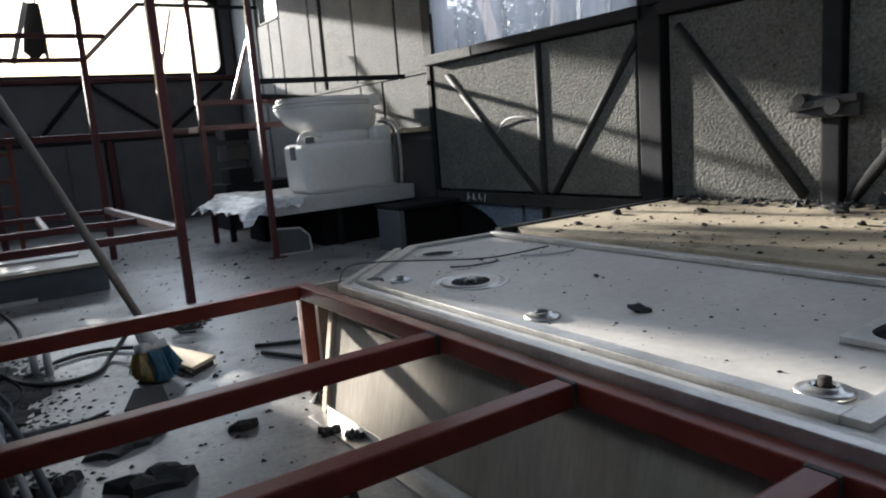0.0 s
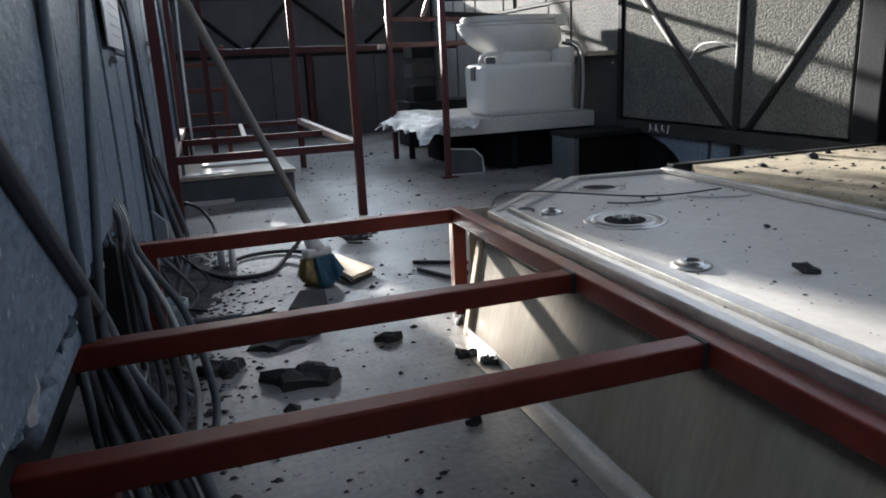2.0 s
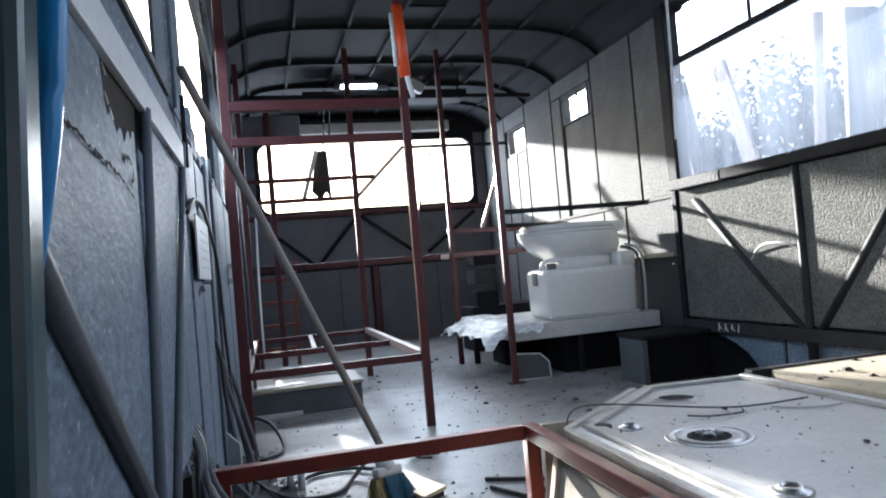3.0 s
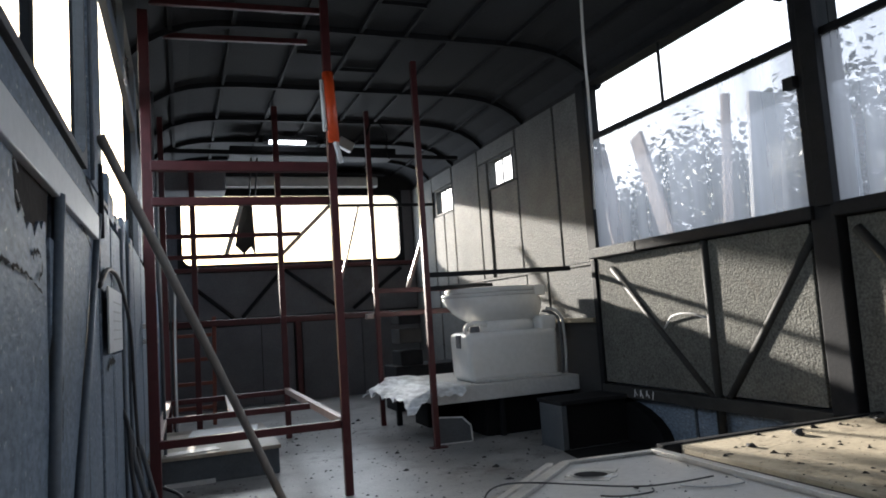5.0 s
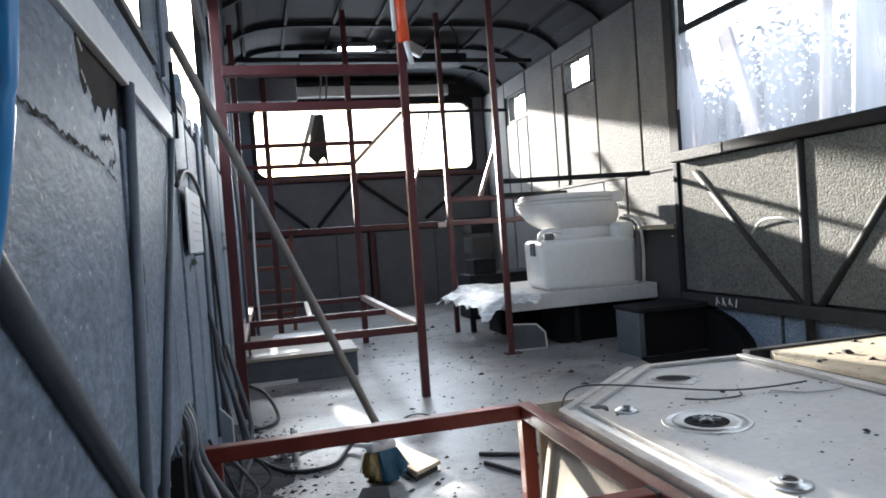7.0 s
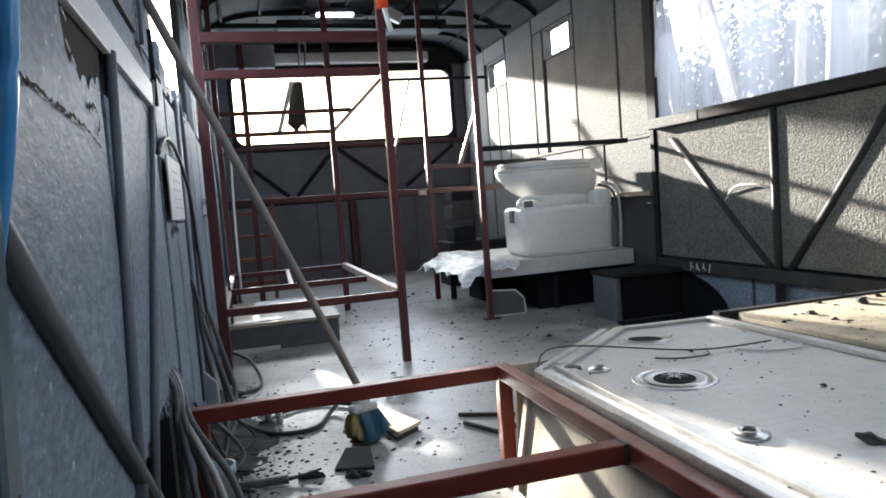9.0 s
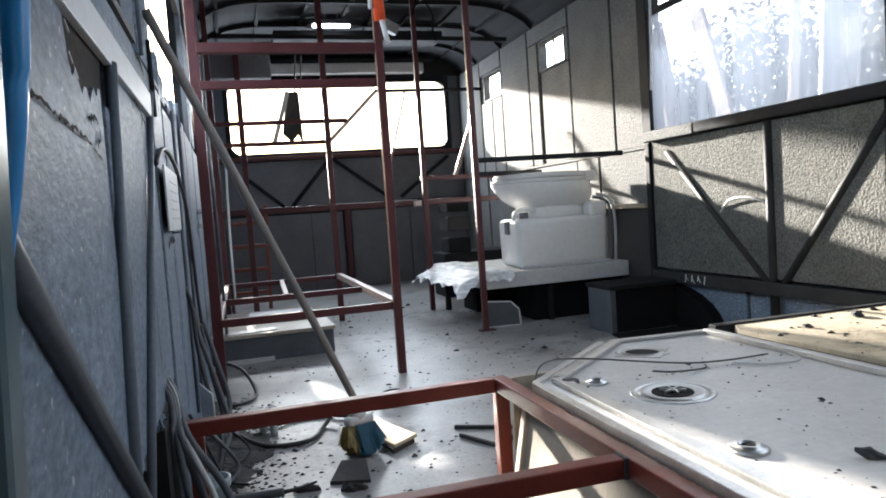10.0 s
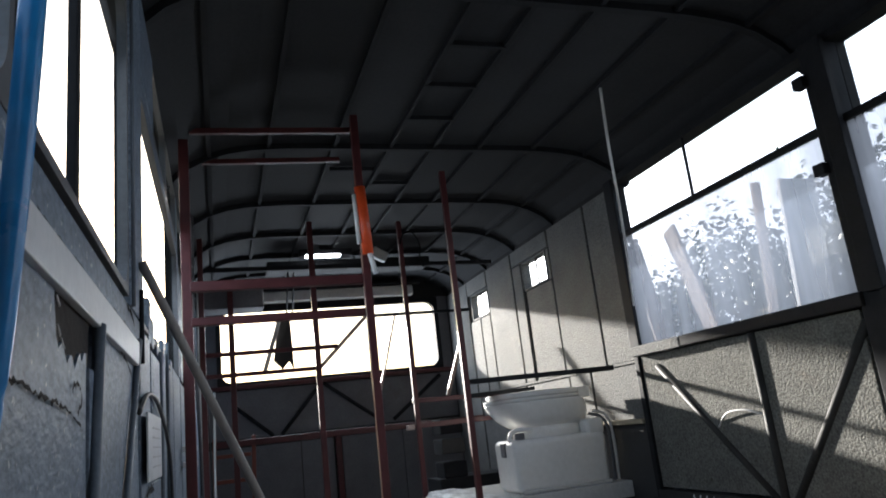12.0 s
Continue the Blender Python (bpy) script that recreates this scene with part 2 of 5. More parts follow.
def glass(name, haze, tint=(0.8, 0.86, 0.95), clear=(0.95, 0.97, 0.98)):
    """Clear glass with a film of dust and runs on it."""
    m = bpy.data.materials.new(name)
    m.use_nodes = True
    nt = m.node_tree
    n, k = nt.nodes, nt.links
    p = n["Principled BSDF"]
    n.remove(p)
    tr = n.new("ShaderNodeBsdfTransparent")
    tr.inputs[0].default_value = (*clear, 1)
    gl = n.new("ShaderNodeBsdfGlossy")
    gl.inputs["Roughness"].default_value = 0.03
    m1 = n.new("ShaderNodeMixShader")
    m1.inputs[0].default_value = 0.05
    k.new(tr.outputs[0], m1.inputs[1])
    k.new(gl.outputs[0], m1.inputs[2])
    out = m1.outputs[0]
    if haze:
        tc = n.new("ShaderNodeTexCoord")
        mp = n.new("ShaderNodeMapping")
        mp.inputs["Scale"].default_value = (1, 6, 0.6)
        nz = n.new("ShaderNodeTexNoise")
        nz.inputs["Scale"].default_value, nz.inputs["Detail"].default_value = 1.6, 4
        k.new(tc.outputs["Object"], mp.inputs[0])
        k.new(mp.outputs[0], nz.inputs[0])
        mr = n.new("ShaderNodeMapRange")
        mr.inputs[1].default_value, mr.inputs[2].default_value = 0.35, 0.68
        mr.inputs[3].default_value, mr.inputs[4].default_value = haze * 0.6, haze
        k.new(nz.outputs[0], mr.inputs[0])
        tl = n.new("ShaderNodeBsdfTranslucent")
        tl.inputs[0].default_value = (*tint, 1)
        m2 = n.new("ShaderNodeMixShader")
        k.new(mr.outputs[0], m2.inputs[0])
        k.new(out, m2.inputs[1])
        k.new(tl.outputs[0], m2.inputs[2])
        out = m2.outputs[0]
    k.new(out, n["Material Output"].inputs[0])
    return m


M_PLASTIC = plastic_sheet()
M_GLASS = glass("clear_window_glass", 0.0)
M_HAZE = glass("filmed_window_glass", 0.42, (0.60, 0.61, 0.64), (0.74, 0.75, 0.77))
M_SKYWALL = bpy.data.materials.new("bright_haze")
M_SKYWALL.use_nodes = True
M_SKYWALL.node_tree.nodes["Principled BSDF"].inputs["Base Color"].default_value = (0, 0, 0, 1)
M_SKYWALL.node_tree.nodes["Principled BSDF"].inputs["Emission Color"].default_value = (0.93, 0.96, 1.0, 1)
M_SKYWALL.node_tree.nodes["Principled BSDF"].inputs["Emission Strength"].default_value = 0.58
M_LAMP = bpy.data.materials.new("lamp_tube")
M_LAMP.use_nodes = True
M_LAMP.node_tree.nodes["Principled BSDF"].inputs["Emission Color"].default_value = (1, 0.98, 0.95, 1)
M_LAMP.node_tree.nodes["Principled BSDF"].inputs["Emission Strength"].default_value = 3.5

# ---------------------------------------------------------------- building helpers


def thing(name, loc, label, category, group="", kind=""):
    ob = new(name)
    ob.empty_display_size = 0.05
    ob.location = loc
    return tagged(ob, label, category, group, kind)


def mesh_of(name, bm, material, smooth=False):
    me = bpy.data.meshes.new(name)
    bm.normal_update()
    bm.to_mesh(me)
    bm.free()
    me.materials.append(material)
    if smooth:
        for f in me.polygons:
            f.use_smooth = True
    return me


def part(name, bm, material, parent=None, label="", smooth=False):
    ob = new(name, mesh_of(name, bm, material, smooth))
    if parent is not None:
        ob.parent = parent
        if parent.type == 'EMPTY':
            ob.matrix_parent_inverse = Matrix.Translation(-Vector(parent.location))
    return tagged(ob, label) if label else ob


def solid(name, bm, material, label, category, kind="", smooth=False, group=""):
    return tagged(part(name, bm, material, None, "", smooth), label, category, group, kind)


def box(lo, hi, bevel=0.0, bm=None, turn=None):
    made = bmesh.new()
    lo, hi = Vector(lo), Vector(hi)
    bmesh.ops.create_cube(made, size=1)
    bmesh.ops.scale(made, vec=hi - lo, verts=made.verts)
    if bevel:
        bmesh.ops.bevel(made, geom=made.edges[:], offset=bevel, segments=2, affect='EDGES', profile=0.6)
    if turn is not None:
        bmesh.ops.transform(made, matrix=turn, verts=made.verts)
    bmesh.ops.translate(made, vec=(lo + hi) / 2, verts=made.verts)
    return joined(bm, made)


def joined(bm, made):
    if bm is None:
        return made
    me = bpy.data.meshes.new("tmp")
    made.to_mesh(me)
    made.free()
    bm.from_mesh(me)
    bpy.data.meshes.remove(me)
    return bm


def frame_to(a, b, up=(0, 0, 1)):
    """A turn that takes z along a to b."""
    z = (Vector(b) - Vector(a)).normalized()
    u = Vector(up)
    if abs(z.dot(u)) > 0.95:
        u = Vector((1, 0, 0))
    x = u.cross(z).normalized()
    y = z.cross(x)
    return Matrix((x, y, z)).transposed().to_4x4()


def bar(a, b, w=0.03, d=None, bevel=0.003, bm=None):
    """A square tube from a to b."""
    a, b = Vector(a), Vector(b)
    d = d or w
    made = bmesh.new()
    bmesh.ops.create_cube(made, size=1)
    bmesh.ops.scale(made, vec=(d, w, (b - a).length), verts=made.verts)
    if bevel:
        bmesh.ops.bevel(made, geom=made.edges[:], offset=bevel, segments=2, affect='EDGES', profile=0.6)
    bmesh.ops.transform(made, matrix=Matrix.Translation((a + b) / 2) @ frame_to(a, b), verts=made.verts)
    return joined(bm, made)


def smooth_line(pts, steps=6):
    """Points along a soft curve through pts."""
    p = [Vector(q) for q in pts]
    if len(p) < 3:
        return p
    out = []
    for i in range(len(p) - 1):
        p0, p1, p2, p3 = p[max(i - 1, 0)], p[i], p[i + 1], p[min(i + 2, len(p) - 1)]
        for s in range(steps):
            t = s / steps
            out.append(0.5 * ((2 * p1) + (p2 - p0) * t + (2 * p0 - 5 * p1 + 4 * p2 - p3) * t * t + (3 * p1 - p0 - 3 * p2 + p3) * t ** 3))
    out.append(p[-1])
    return out


def tube(pts, r=0.01, sides=8, bm=None, steps=6, taper=1.0):
    line = smooth_line(pts, steps)
    made = bmesh.new()
    rings = []
    for i, q in enumerate(line):
        a, b = line[max(i - 1, 0)], line[min(i + 1, len(line) - 1)]
        turn = frame_to(a, b, (0.31, 0.22, 0.92))
        rr = r * (1 + (taper - 1) * i / (len(line) - 1))
        rings.append([made.verts.new(q + turn @ Vector((rr * math.cos(s), rr * math.sin(s), 0)))
                      for s in (2 * math.pi * j / sides for j in range(sides))])
    for a, b in zip(rings, rings[1:]):
        for j in range(sides):
            made.faces.new((a[j], a[(j + 1) % sides], b[(j + 1) % sides], b[j]))
    made.faces.new(rings[0][::-1])
    made.faces.new(rings[-1])
    return joined(bm, made)


def lathe(profile, centre, sides=24, turn=None, squash=(1, 1), bm=None):
    """Rings of (radius, height), closed at both ends, about the upright axis at centre."""
    made = bmesh.new()
    rings = [[made.verts.new((r * squash[0] * math.cos(a), r * squash[1] * math.sin(a), z))
              for a in (2 * math.pi * j / sides for j in range(sides))] for r, z in profile]
    for a, b in zip(rings, rings[1:]):
        for j in range(sides):
            made.faces.new((a[j], a[(j + 1) % sides], b[(j + 1) % sides], b[j]))
    made.faces.new(rings[0][::-1])
    made.faces.new(rings[-1])
    bmesh.ops.transform(made, matrix=Matrix.Translation(centre) @ (turn or Matrix()), verts=made.verts)
    return joined(bm, made)


def slab(outline, z0, z1, bevel=0.0):
    """A flat plate with the outline given in x and y."""
    bm = bmesh.new()
    low = [bm.verts.new((x, y, z0)) for x, y in outline]
    top = [bm.verts.new((x, y, z1)) for x, y in outline]
    bm.faces.new(low[::-1])
    bm.faces.new(top)
    for i in range(len(low)):
        j = (i + 1) % len(low)
        bm.faces.new((low[i], low[j], top[j], top[i]))
    bmesh.ops.recalc_face_normals(bm, faces=bm.faces[:])
    if bevel:
        bmesh.ops.bevel(bm, geom=bm.edges[:], offset=bevel, segments=2, affect='EDGES', profile=0.6)
    return bm


def pierced(u0, u1, z0, z1, holes, place):
    """A wall with rectangular holes. place(u, z, side) gives a corner in the world; side 0 inner, 1 outer."""
    us = sorted({u0, u1, *[h[0] for h in holes], *[h[1] for h in holes]})
    zs = sorted({z0, z1, *[h[2] for h in holes], *[h[3] for h in holes]})
    bm = bmesh.new()
    cache = {}

    def vert(u, z, s):
        key = (u, z, s)
        if key not in cache:
            cache[key] = bm.verts.new(place(u, z, s))
        return cache[key]

    def is_open(i, j):
        if i < 0 or j < 0 or i >= len(us) - 1 or j >= len(zs) - 1:
            return True
        u, z = (us[i] + us[i + 1]) / 2, (zs[j] + zs[j + 1]) / 2
        return any(h[0] < u < h[1] and h[2] < z < h[3] for h in holes)

    for i in range(len(us) - 1):
        for j in range(len(zs) - 1):
            if is_open(i, j):
                continue
            a, b, c, d = us[i], us[i + 1], zs[j], zs[j + 1]
            bm.faces.new([vert(*q, 0) for q in ((a, c), (b, c), (b, d), (a, d))])
            bm.faces.new([vert(*q, 1) for q in ((a, d), (b, d), (b, c), (a, c))])
            for off, e in (((-1, 0), ((a, d), (a, c))), ((1, 0), ((b, c), (b, d))), ((0, -1), ((a, c), (b, c))), ((0, 1), ((b, d), (a, d)))):
                if is_open(i + off[0], j + off[1]):
                    p, q = e
                    bm.faces.new((vert(*p, 0), vert(*p, 1), vert(*q, 1), vert(*q, 0)))
    bmesh.ops.recalc_face_normals(bm, faces=bm.faces[:])
    return bm


def ring_frame(u0, u1, z0, z1, wide, r, place, n=6):
    """A window frame with a rounded opening: outer u0..u1, z0..z1, and wide metres of frame."""
    def rounded(a, b, c, d, rad):
        out = []
        for cx, cz, s in ((b - rad, d - rad, 0), (a + rad, d - rad, 1), (a + rad, c + rad, 2), (b - rad, c + rad, 3)):
            for i in range(n + 1):
                w = (s + i / n) * math.pi / 2
                out.append((cx + rad * math.cos(w), cz + rad * math.sin(w)))
        return out
    outer = rounded(u0, u1, z0, z1, 0.004)
    inner = rounded(u0 + wide, u1 - wide, z0 + wide, z1 - wide, r)
    bm = bmesh.new()
    loops = [[bm.verts.new(place(u, z, s)) for u, z in line] for s in (0, 1) for line in (outer, inner)]
    oa, ia, ob_, ib = loops
    m = len(outer)
    for i in range(m):
        j = (i + 1) % m
        for a, b in ((oa, ia), (ib, ob_), (ob_, oa), (ia, ib)):
            bm.faces.new((a[i], a[j], b[j], b[i]))
    bmesh.ops.recalc_face_normals(bm, faces=bm.faces[:])
    return bm


def lump(centre, size, seed, flat=0.5):
    """An uneven broken piece."""
    rnd = random.Random(seed)
    bm = bmesh.new()
    bmesh.ops.create_icosphere(bm, subdivisions=2, radius=1)
    turn = Euler((rnd.uniform(-0.3, 0.3), rnd.uniform(-0.3, 0.3), rnd.uniform(0, 6))).to_matrix()
    off = Vector((seed * 3.1, seed * 1.7, seed))
    for v in bm.verts:
        v.co *= 0.75 + 0.6 * noise.noise(v.co * 1.3 + off)
        v.co = turn @ Vector((v.co.x * size[0], v.co.y * size[1], v.co.z * size[2]))
    low = min(v.co.z for v in bm.verts)
    for v in bm.verts:
        v.co += Vector((centre[0], centre[1], centre[2] - low * 0.7))
        v.co.z = max(v.co.z, centre[2])
    return bm

# ---------------------------------------------------------------- the bus: floor, walls, roof
XL, XR, YR, YF = -0.06, 2.09, 6.6, -0.8
BACK = 0.04

solid("floor", box((XL - BACK - 0.08, YF, -0.05), (XR + BACK, YR + BACK, 0.0)), M_FLOOR, "worn grey painted floor covered in dust", "floor", "structure")


def arch(x):
    return 1.93 - 0.16 * abs((x - 1.02) / 1.08) ** 7


def ceiling_mesh():
    bm = bmesh.new()
    xs = [XL - BACK + (XR - XL + 2 * BACK) * i / 24 for i in range(25)]
    rows = [[bm.verts.new((x, y, arch(x) + up)) for x in xs] for up in (0, 0.03) for y in (YF - 0.04, YR + BACK)]
    for i in range(24):
        for a, b in ((rows[0], rows[1]), (rows[3], rows[2]), (rows[2], rows[0]), (rows[1], rows[3])):
            bm.faces.new((a[i], a[i + 1], b[i + 1], b[i]))
    for i in (0, 24):
        bm.faces.new((rows[0][i], rows[1][i], rows[3][i], rows[2][i]))
    bmesh.ops.recalc_face_normals(bm, faces=bm.faces[:])
    sheet = len(bm.faces)
    for y in (2.42, 3.62, 4.42, 5.05, 5.6, 6.15, 1.2, 0.0):
        for i in range(24):
            bar((xs[i], y, arch(xs[i]) - 0.012), (xs[i + 1], y, arch(xs[i + 1]) - 0.012), 0.028, 0.03, 0, bm)
    for x in (0.35, 0.64, 0.90, 1.11, 1.335, 1.62, 1.9, 0.1):
        bar((x, YF, arch(x) - 0.008), (x, YR, arch(x) - 0.008), 0.022, 0.018, 0, bm)
    for x, y in ((1.0, 3.3), (1.0, 3.0), (1.0, 2.7), (0.77, 3.9), (1.0, 4.1)):
        bar((x - 0.11, y, arch(x) - 0.012), (x + 0.11, y, arch(x) - 0.012), 0.018, 0.018, 0, bm)
    bm.faces.ensure_lookup_table()
    for f in bm.faces[sheet:]:
        f.material_index = 1
    return bm


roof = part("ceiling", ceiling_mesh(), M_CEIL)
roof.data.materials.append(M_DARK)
tagged(roof, "grey sheet metal roof, coloured near black for its shade, with bare steel bows and stringers", "ceiling", "", "structure")

# left side
# Slits from y 4.05 to 5.25 are added to let the sun patches in.
HOLES_L = [(0.70, 2.02, 0.0, 0.30), (-0.4, 1.225, 0.93, 1.56), (1.255, 2.24, 0.945, 1.56), (2.27, 3.83, 0.93, 1.75),
           (4.05, 4.93, 0.955, 1.14), (5.04, 5.25, 1.02, 1.24), (3.85, 4.60, 1.45, 1.71), (4.60, 5.12, 0.29, 0.50), (4.50, 4.95, 0.455, 0.86), (4.30, 4.95, 0.50, 0.86)]
wall_left = tagged(part("wall_left", pierced(YF, YR + BACK, 0, 1.80, HOLES_L, lambda y, z, s: (XL - BACK * s, y, z)), M_SHELL),
                   "stripped bus side wall with window openings and added sun slits", "wall", "", "structure")
PANELS_L = [(-0.79, 0.55, 0.0, 0.92), (0.555, 0.695, 0.0, 0.718), (0.555, 0.695, 0.722, 0.832), (1.64, 2.16, 0.315, 0.83), (2.19, 2.42, 0.0, 0.92),
            (2.435, 2.70, 0.0, 0.60), (2.435, 2.70, 0.604, 0.90), (2.72, 2.95, 0.0, 0.935), (2.965, 3.30, 0.0, 0.925), (3.315, 3.78, 0.0, 0.95),
            (3.80, 4.29, 0.0, 0.94), (5.10, 5.80, 0.0, 0.94), (5.81, 6.59, 0.0, 0.94), (4.30, 5.09, 0.0, 0.285), (4.73, 5.09, 0.54, 0.94), (4.30, 4.495, 0.29, 0.495), (4.50, 4.595, 0.29, 0.424), (4.30, 4.72, 0.87, 0.94), (0.555, 2.25, 0.88, 0.925), (2.03, 2.255, 0.93, 1.74), (2.27, 3.75, 1.482, 1.528), (2.27, 2.61, 1.532, 1.75), (1.585, 1.63, 0.31, 0.77),
            (5.41, 6.59, 0.95, 1.74), (3.76, 3.84, 0.96, 1.74), (3.86, 5.03, 1.145, 1.44), (5.04, 5.25, 1.245, 1.44), (5.26, 5.40, 0.955, 1.44), (3.86, 4.04, 0.955, 1.13), (4.935, 5.03, 0.955, 1.14), (5.04, 5.25, 0.955, 1.01), (4.62, 5.40, 1.45, 1.74), (0.3, 1.95, 1.57, 1.74)]
for y0, y1, z0, z1 in PANELS_L:
    deep = 0.012 + 0.004 * random.random()
    part("lining_panel", box((XL, y0, z0), (XL + deep, y1, z1), 0.003), M_FOAM, wall_left)
part("window_ledge", box((XL + 0.012, 0.3, 0.826), (XL + 0.022, 2.10, 0.872), 0.002), M_WHITE, wall_left, "white painted strip under the windows")


def wall_sheet(outline, x0, x1):
    """A sheet on the side wall with the outline given in y and z."""
    bm = slab(outline, x0, x1)
    for v in bm.verts:
        v.co = Vector((v.co.z, v.co.x, v.co.y))
    bmesh.ops.recalc_face_normals(bm, faces=bm.faces[:])
    return bm


tear_rnd = random.Random(19)
TEAR = [(1.592 - 0.014 * i, 0.784 - 0.011 * (i % 3 == 1) + tear_rnd.uniform(-0.006, 0.006) - (0.010 if 4 < i < 12 else 0)) for i in range(15)]
part("lining_panel", wall_sheet([(0.70, 0.305), (1.575, 0.305)] + [q for q in TEAR if q[0] < 1.575] + [(1.392, 0.800), (1.386, 0.815), (1.388, 0.832), (0.70, 0.832)], XL, XL + 0.0145), M_FOAM, wall_left)
part("torn_patch", wall_sheet([(y, z - 0.012) for y, z in reversed(TEAR)] + [(1.600, 0.829), (1.380, 0.829)], XL + 0.004, XL + 0.0115), M_CARD, wall_left, "torn brown backing")
for y, z in ((1.405, 0.818), (1.41, 0.789), (1.43, 0.778)):
    part("torn_flake", box((XL + 0.0115, y, z), (XL + 0.0135, y + 0.018, z + 0.003), 0.001, None, Matrix.Rotation(-0.5, 4, 'X')), M_WCABLE, wall_left, "pale torn flake")
part("white_tag", box((XL + 0.024, 2.19, 0.61), (XL + 0.028, 2.53, 0.745), 0.001), M_WHITE, wall_left, "white card stuck to the wall")
for i in range(5):
    part("tag_line", box((XL + 0.028, 2.29, 0.635 + 0.02 * i), (XL + 0.0286, 2.50, 0.638 + 0.02 * i)), M_WCABLE, wall_left)
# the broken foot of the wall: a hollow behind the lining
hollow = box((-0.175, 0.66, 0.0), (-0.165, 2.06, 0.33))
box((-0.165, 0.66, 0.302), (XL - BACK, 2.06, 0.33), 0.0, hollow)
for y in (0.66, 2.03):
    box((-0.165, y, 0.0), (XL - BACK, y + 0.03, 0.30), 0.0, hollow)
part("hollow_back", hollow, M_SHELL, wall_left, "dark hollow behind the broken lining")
rag_rnd = random.Random(41)
for i in range(46):
    y = 0.72 + 0.028 * i + rag_rnd.uniform(-0.006, 0.006)
    drop = rag_rnd.uniform(0.004, 0.030) * (1.6 if i % 5 == 0 else 1)
    bit = lump((0, 0, 0), (0.016, 0.007, drop), i + 300)
    bmesh.ops.transform(bit, matrix=Matrix.Translation((XL + rag_rnd.uniform(-0.004, 0.008), y, 0.300 - drop * 0.6)) @ Matrix.Rotation(1.57, 4, 'Z'), verts=bit.verts)
    part("torn_edge", bit, M_FOAM if i % 4 else M_WCABLE, wall_left, "" if i % 4 else "pale torn core of the lining")
# wall frame tubes
truss_left = thing("wall_truss", (XL, 1.6, 0.2), "grey steel tubes bracing the side wall", "frame", "wall frames", "structure")
for a, b, r in (((1.505, 0.26), (1.635, 0.83), 0.008), ((1.60, 0.22), (2.135, 0.88), 0.0065), ((1.575, 0.279), (0.688, 0.93), 0.0105),
                ((2.71, 0.1), (2.71, 0.93), 0.005), ((2.18, 0.84), (2.18, 0.99), 0.006), ((2.96, 0.1), (2.96, 0.99), 0.005),
                ((2.04, 0.93), (2.04, 1.74), 0.005)):
    part("tube", tube([(XL + 0.015 + r * 0.5, *a), (XL + 0.015 + r * 0.5, *b)], r, 10), M_DARK if a[0] == 2.18 else M_TUBE if r > 0.009 else M_WALLTUBE, truss_left, "", True)


def crack(points, seed, wide):
    """A jagged dark tear in the lining."""
    rnd = random.Random(seed)
    bm = bmesh.new()
    line = smooth_line([(0, *q) for q in points], 9)
    prev = None
    for q in line:
        w = wide * rnd.uniform(0.25, 1.2)
        z = q.z + rnd.uniform(-0.003, 0.003)
        cur = [bm.verts.new((XL + 0.0168, q.y + rnd.uniform(-0.002, 0.002) + dy, z + dz)) for dy, dz in ((-w * 0.4, w / 2), (w * 0.4, -w / 2))]
        if prev:
            bm.faces.new((prev[0], prev[1], cur[1], cur[0]))
        prev = cur
    return bm


for i, (pts, wide) in enumerate(((((1.10, 0.742), (1.19, 0.730), (1.27, 0.722), (1.36, 0.717), (1.43, 0.714), (1.52, 0.697)), 0.0055), (((1.30, 0.877), (1.5, 0.876), (1.75, 0.876), (1.95, 0.877), (2.12, 0.875)), 0.007), (((1.47, 0.735), (1.50, 0.745), (1.525, 0.728), (1.50, 0.712)), 0.007),
                                 (((1.632, 0.80), (1.628, 0.74), (1.640, 0.69)), 0.012), (((1.70, 0.685), (1.715, 0.672)), 0.008), (((1.79, 0.66), (1.80, 0.635)), 0.007),
                                 (((1.84, 0.665), (1.845, 0.645)), 0.006), (((2.26, 0.575), (2.34, 0.590), (2.45, 0.585)), 0.02), (((1.95, 0.92), (2.06, 0.90), (2.10, 0.84)), 0.014),
                                 (((2.30, 0.93), (2.32, 0.86)), 0.012), (((2.44, 0.89), (2.47, 0.82), (2.46, 0.74)), 0.008),
                                 (((2.165, 0.90), (2.155, 0.72), (2.17, 0.50), (2.16, 0.25)), 0.012), (((2.43, 0.80), (2.42, 0.60), (2.43, 0.40), (2.42, 0.20)), 0.016), (((2.955, 0.90), (2.945, 0.60), (2.955, 0.30)), 0.018),
                                 (((1.652, 0.79), (1.622, 0.62), (1.585, 0.45), (1.545, 0.28)), 0.006), (((1.93, 0.62), (1.92, 0.45), (1.925, 0.33)), 0.006), (((2.16, 0.95), (2.165, 0.90), (2.158, 0.84), (2.163, 0.79)), 0.018), (((1.86, 0.83), (1.95, 0.815), (2.02, 0.80)), 0.010), (((2.03, 0.79), (2.05, 0.755), (2.04, 0.73)), 0.012), (((1.648, 0.70), (1.655, 0.60), (1.648, 0.52)), 0.009))):
    part("crack", crack(pts, i + 5, wide), M_BLACK, wall_left)


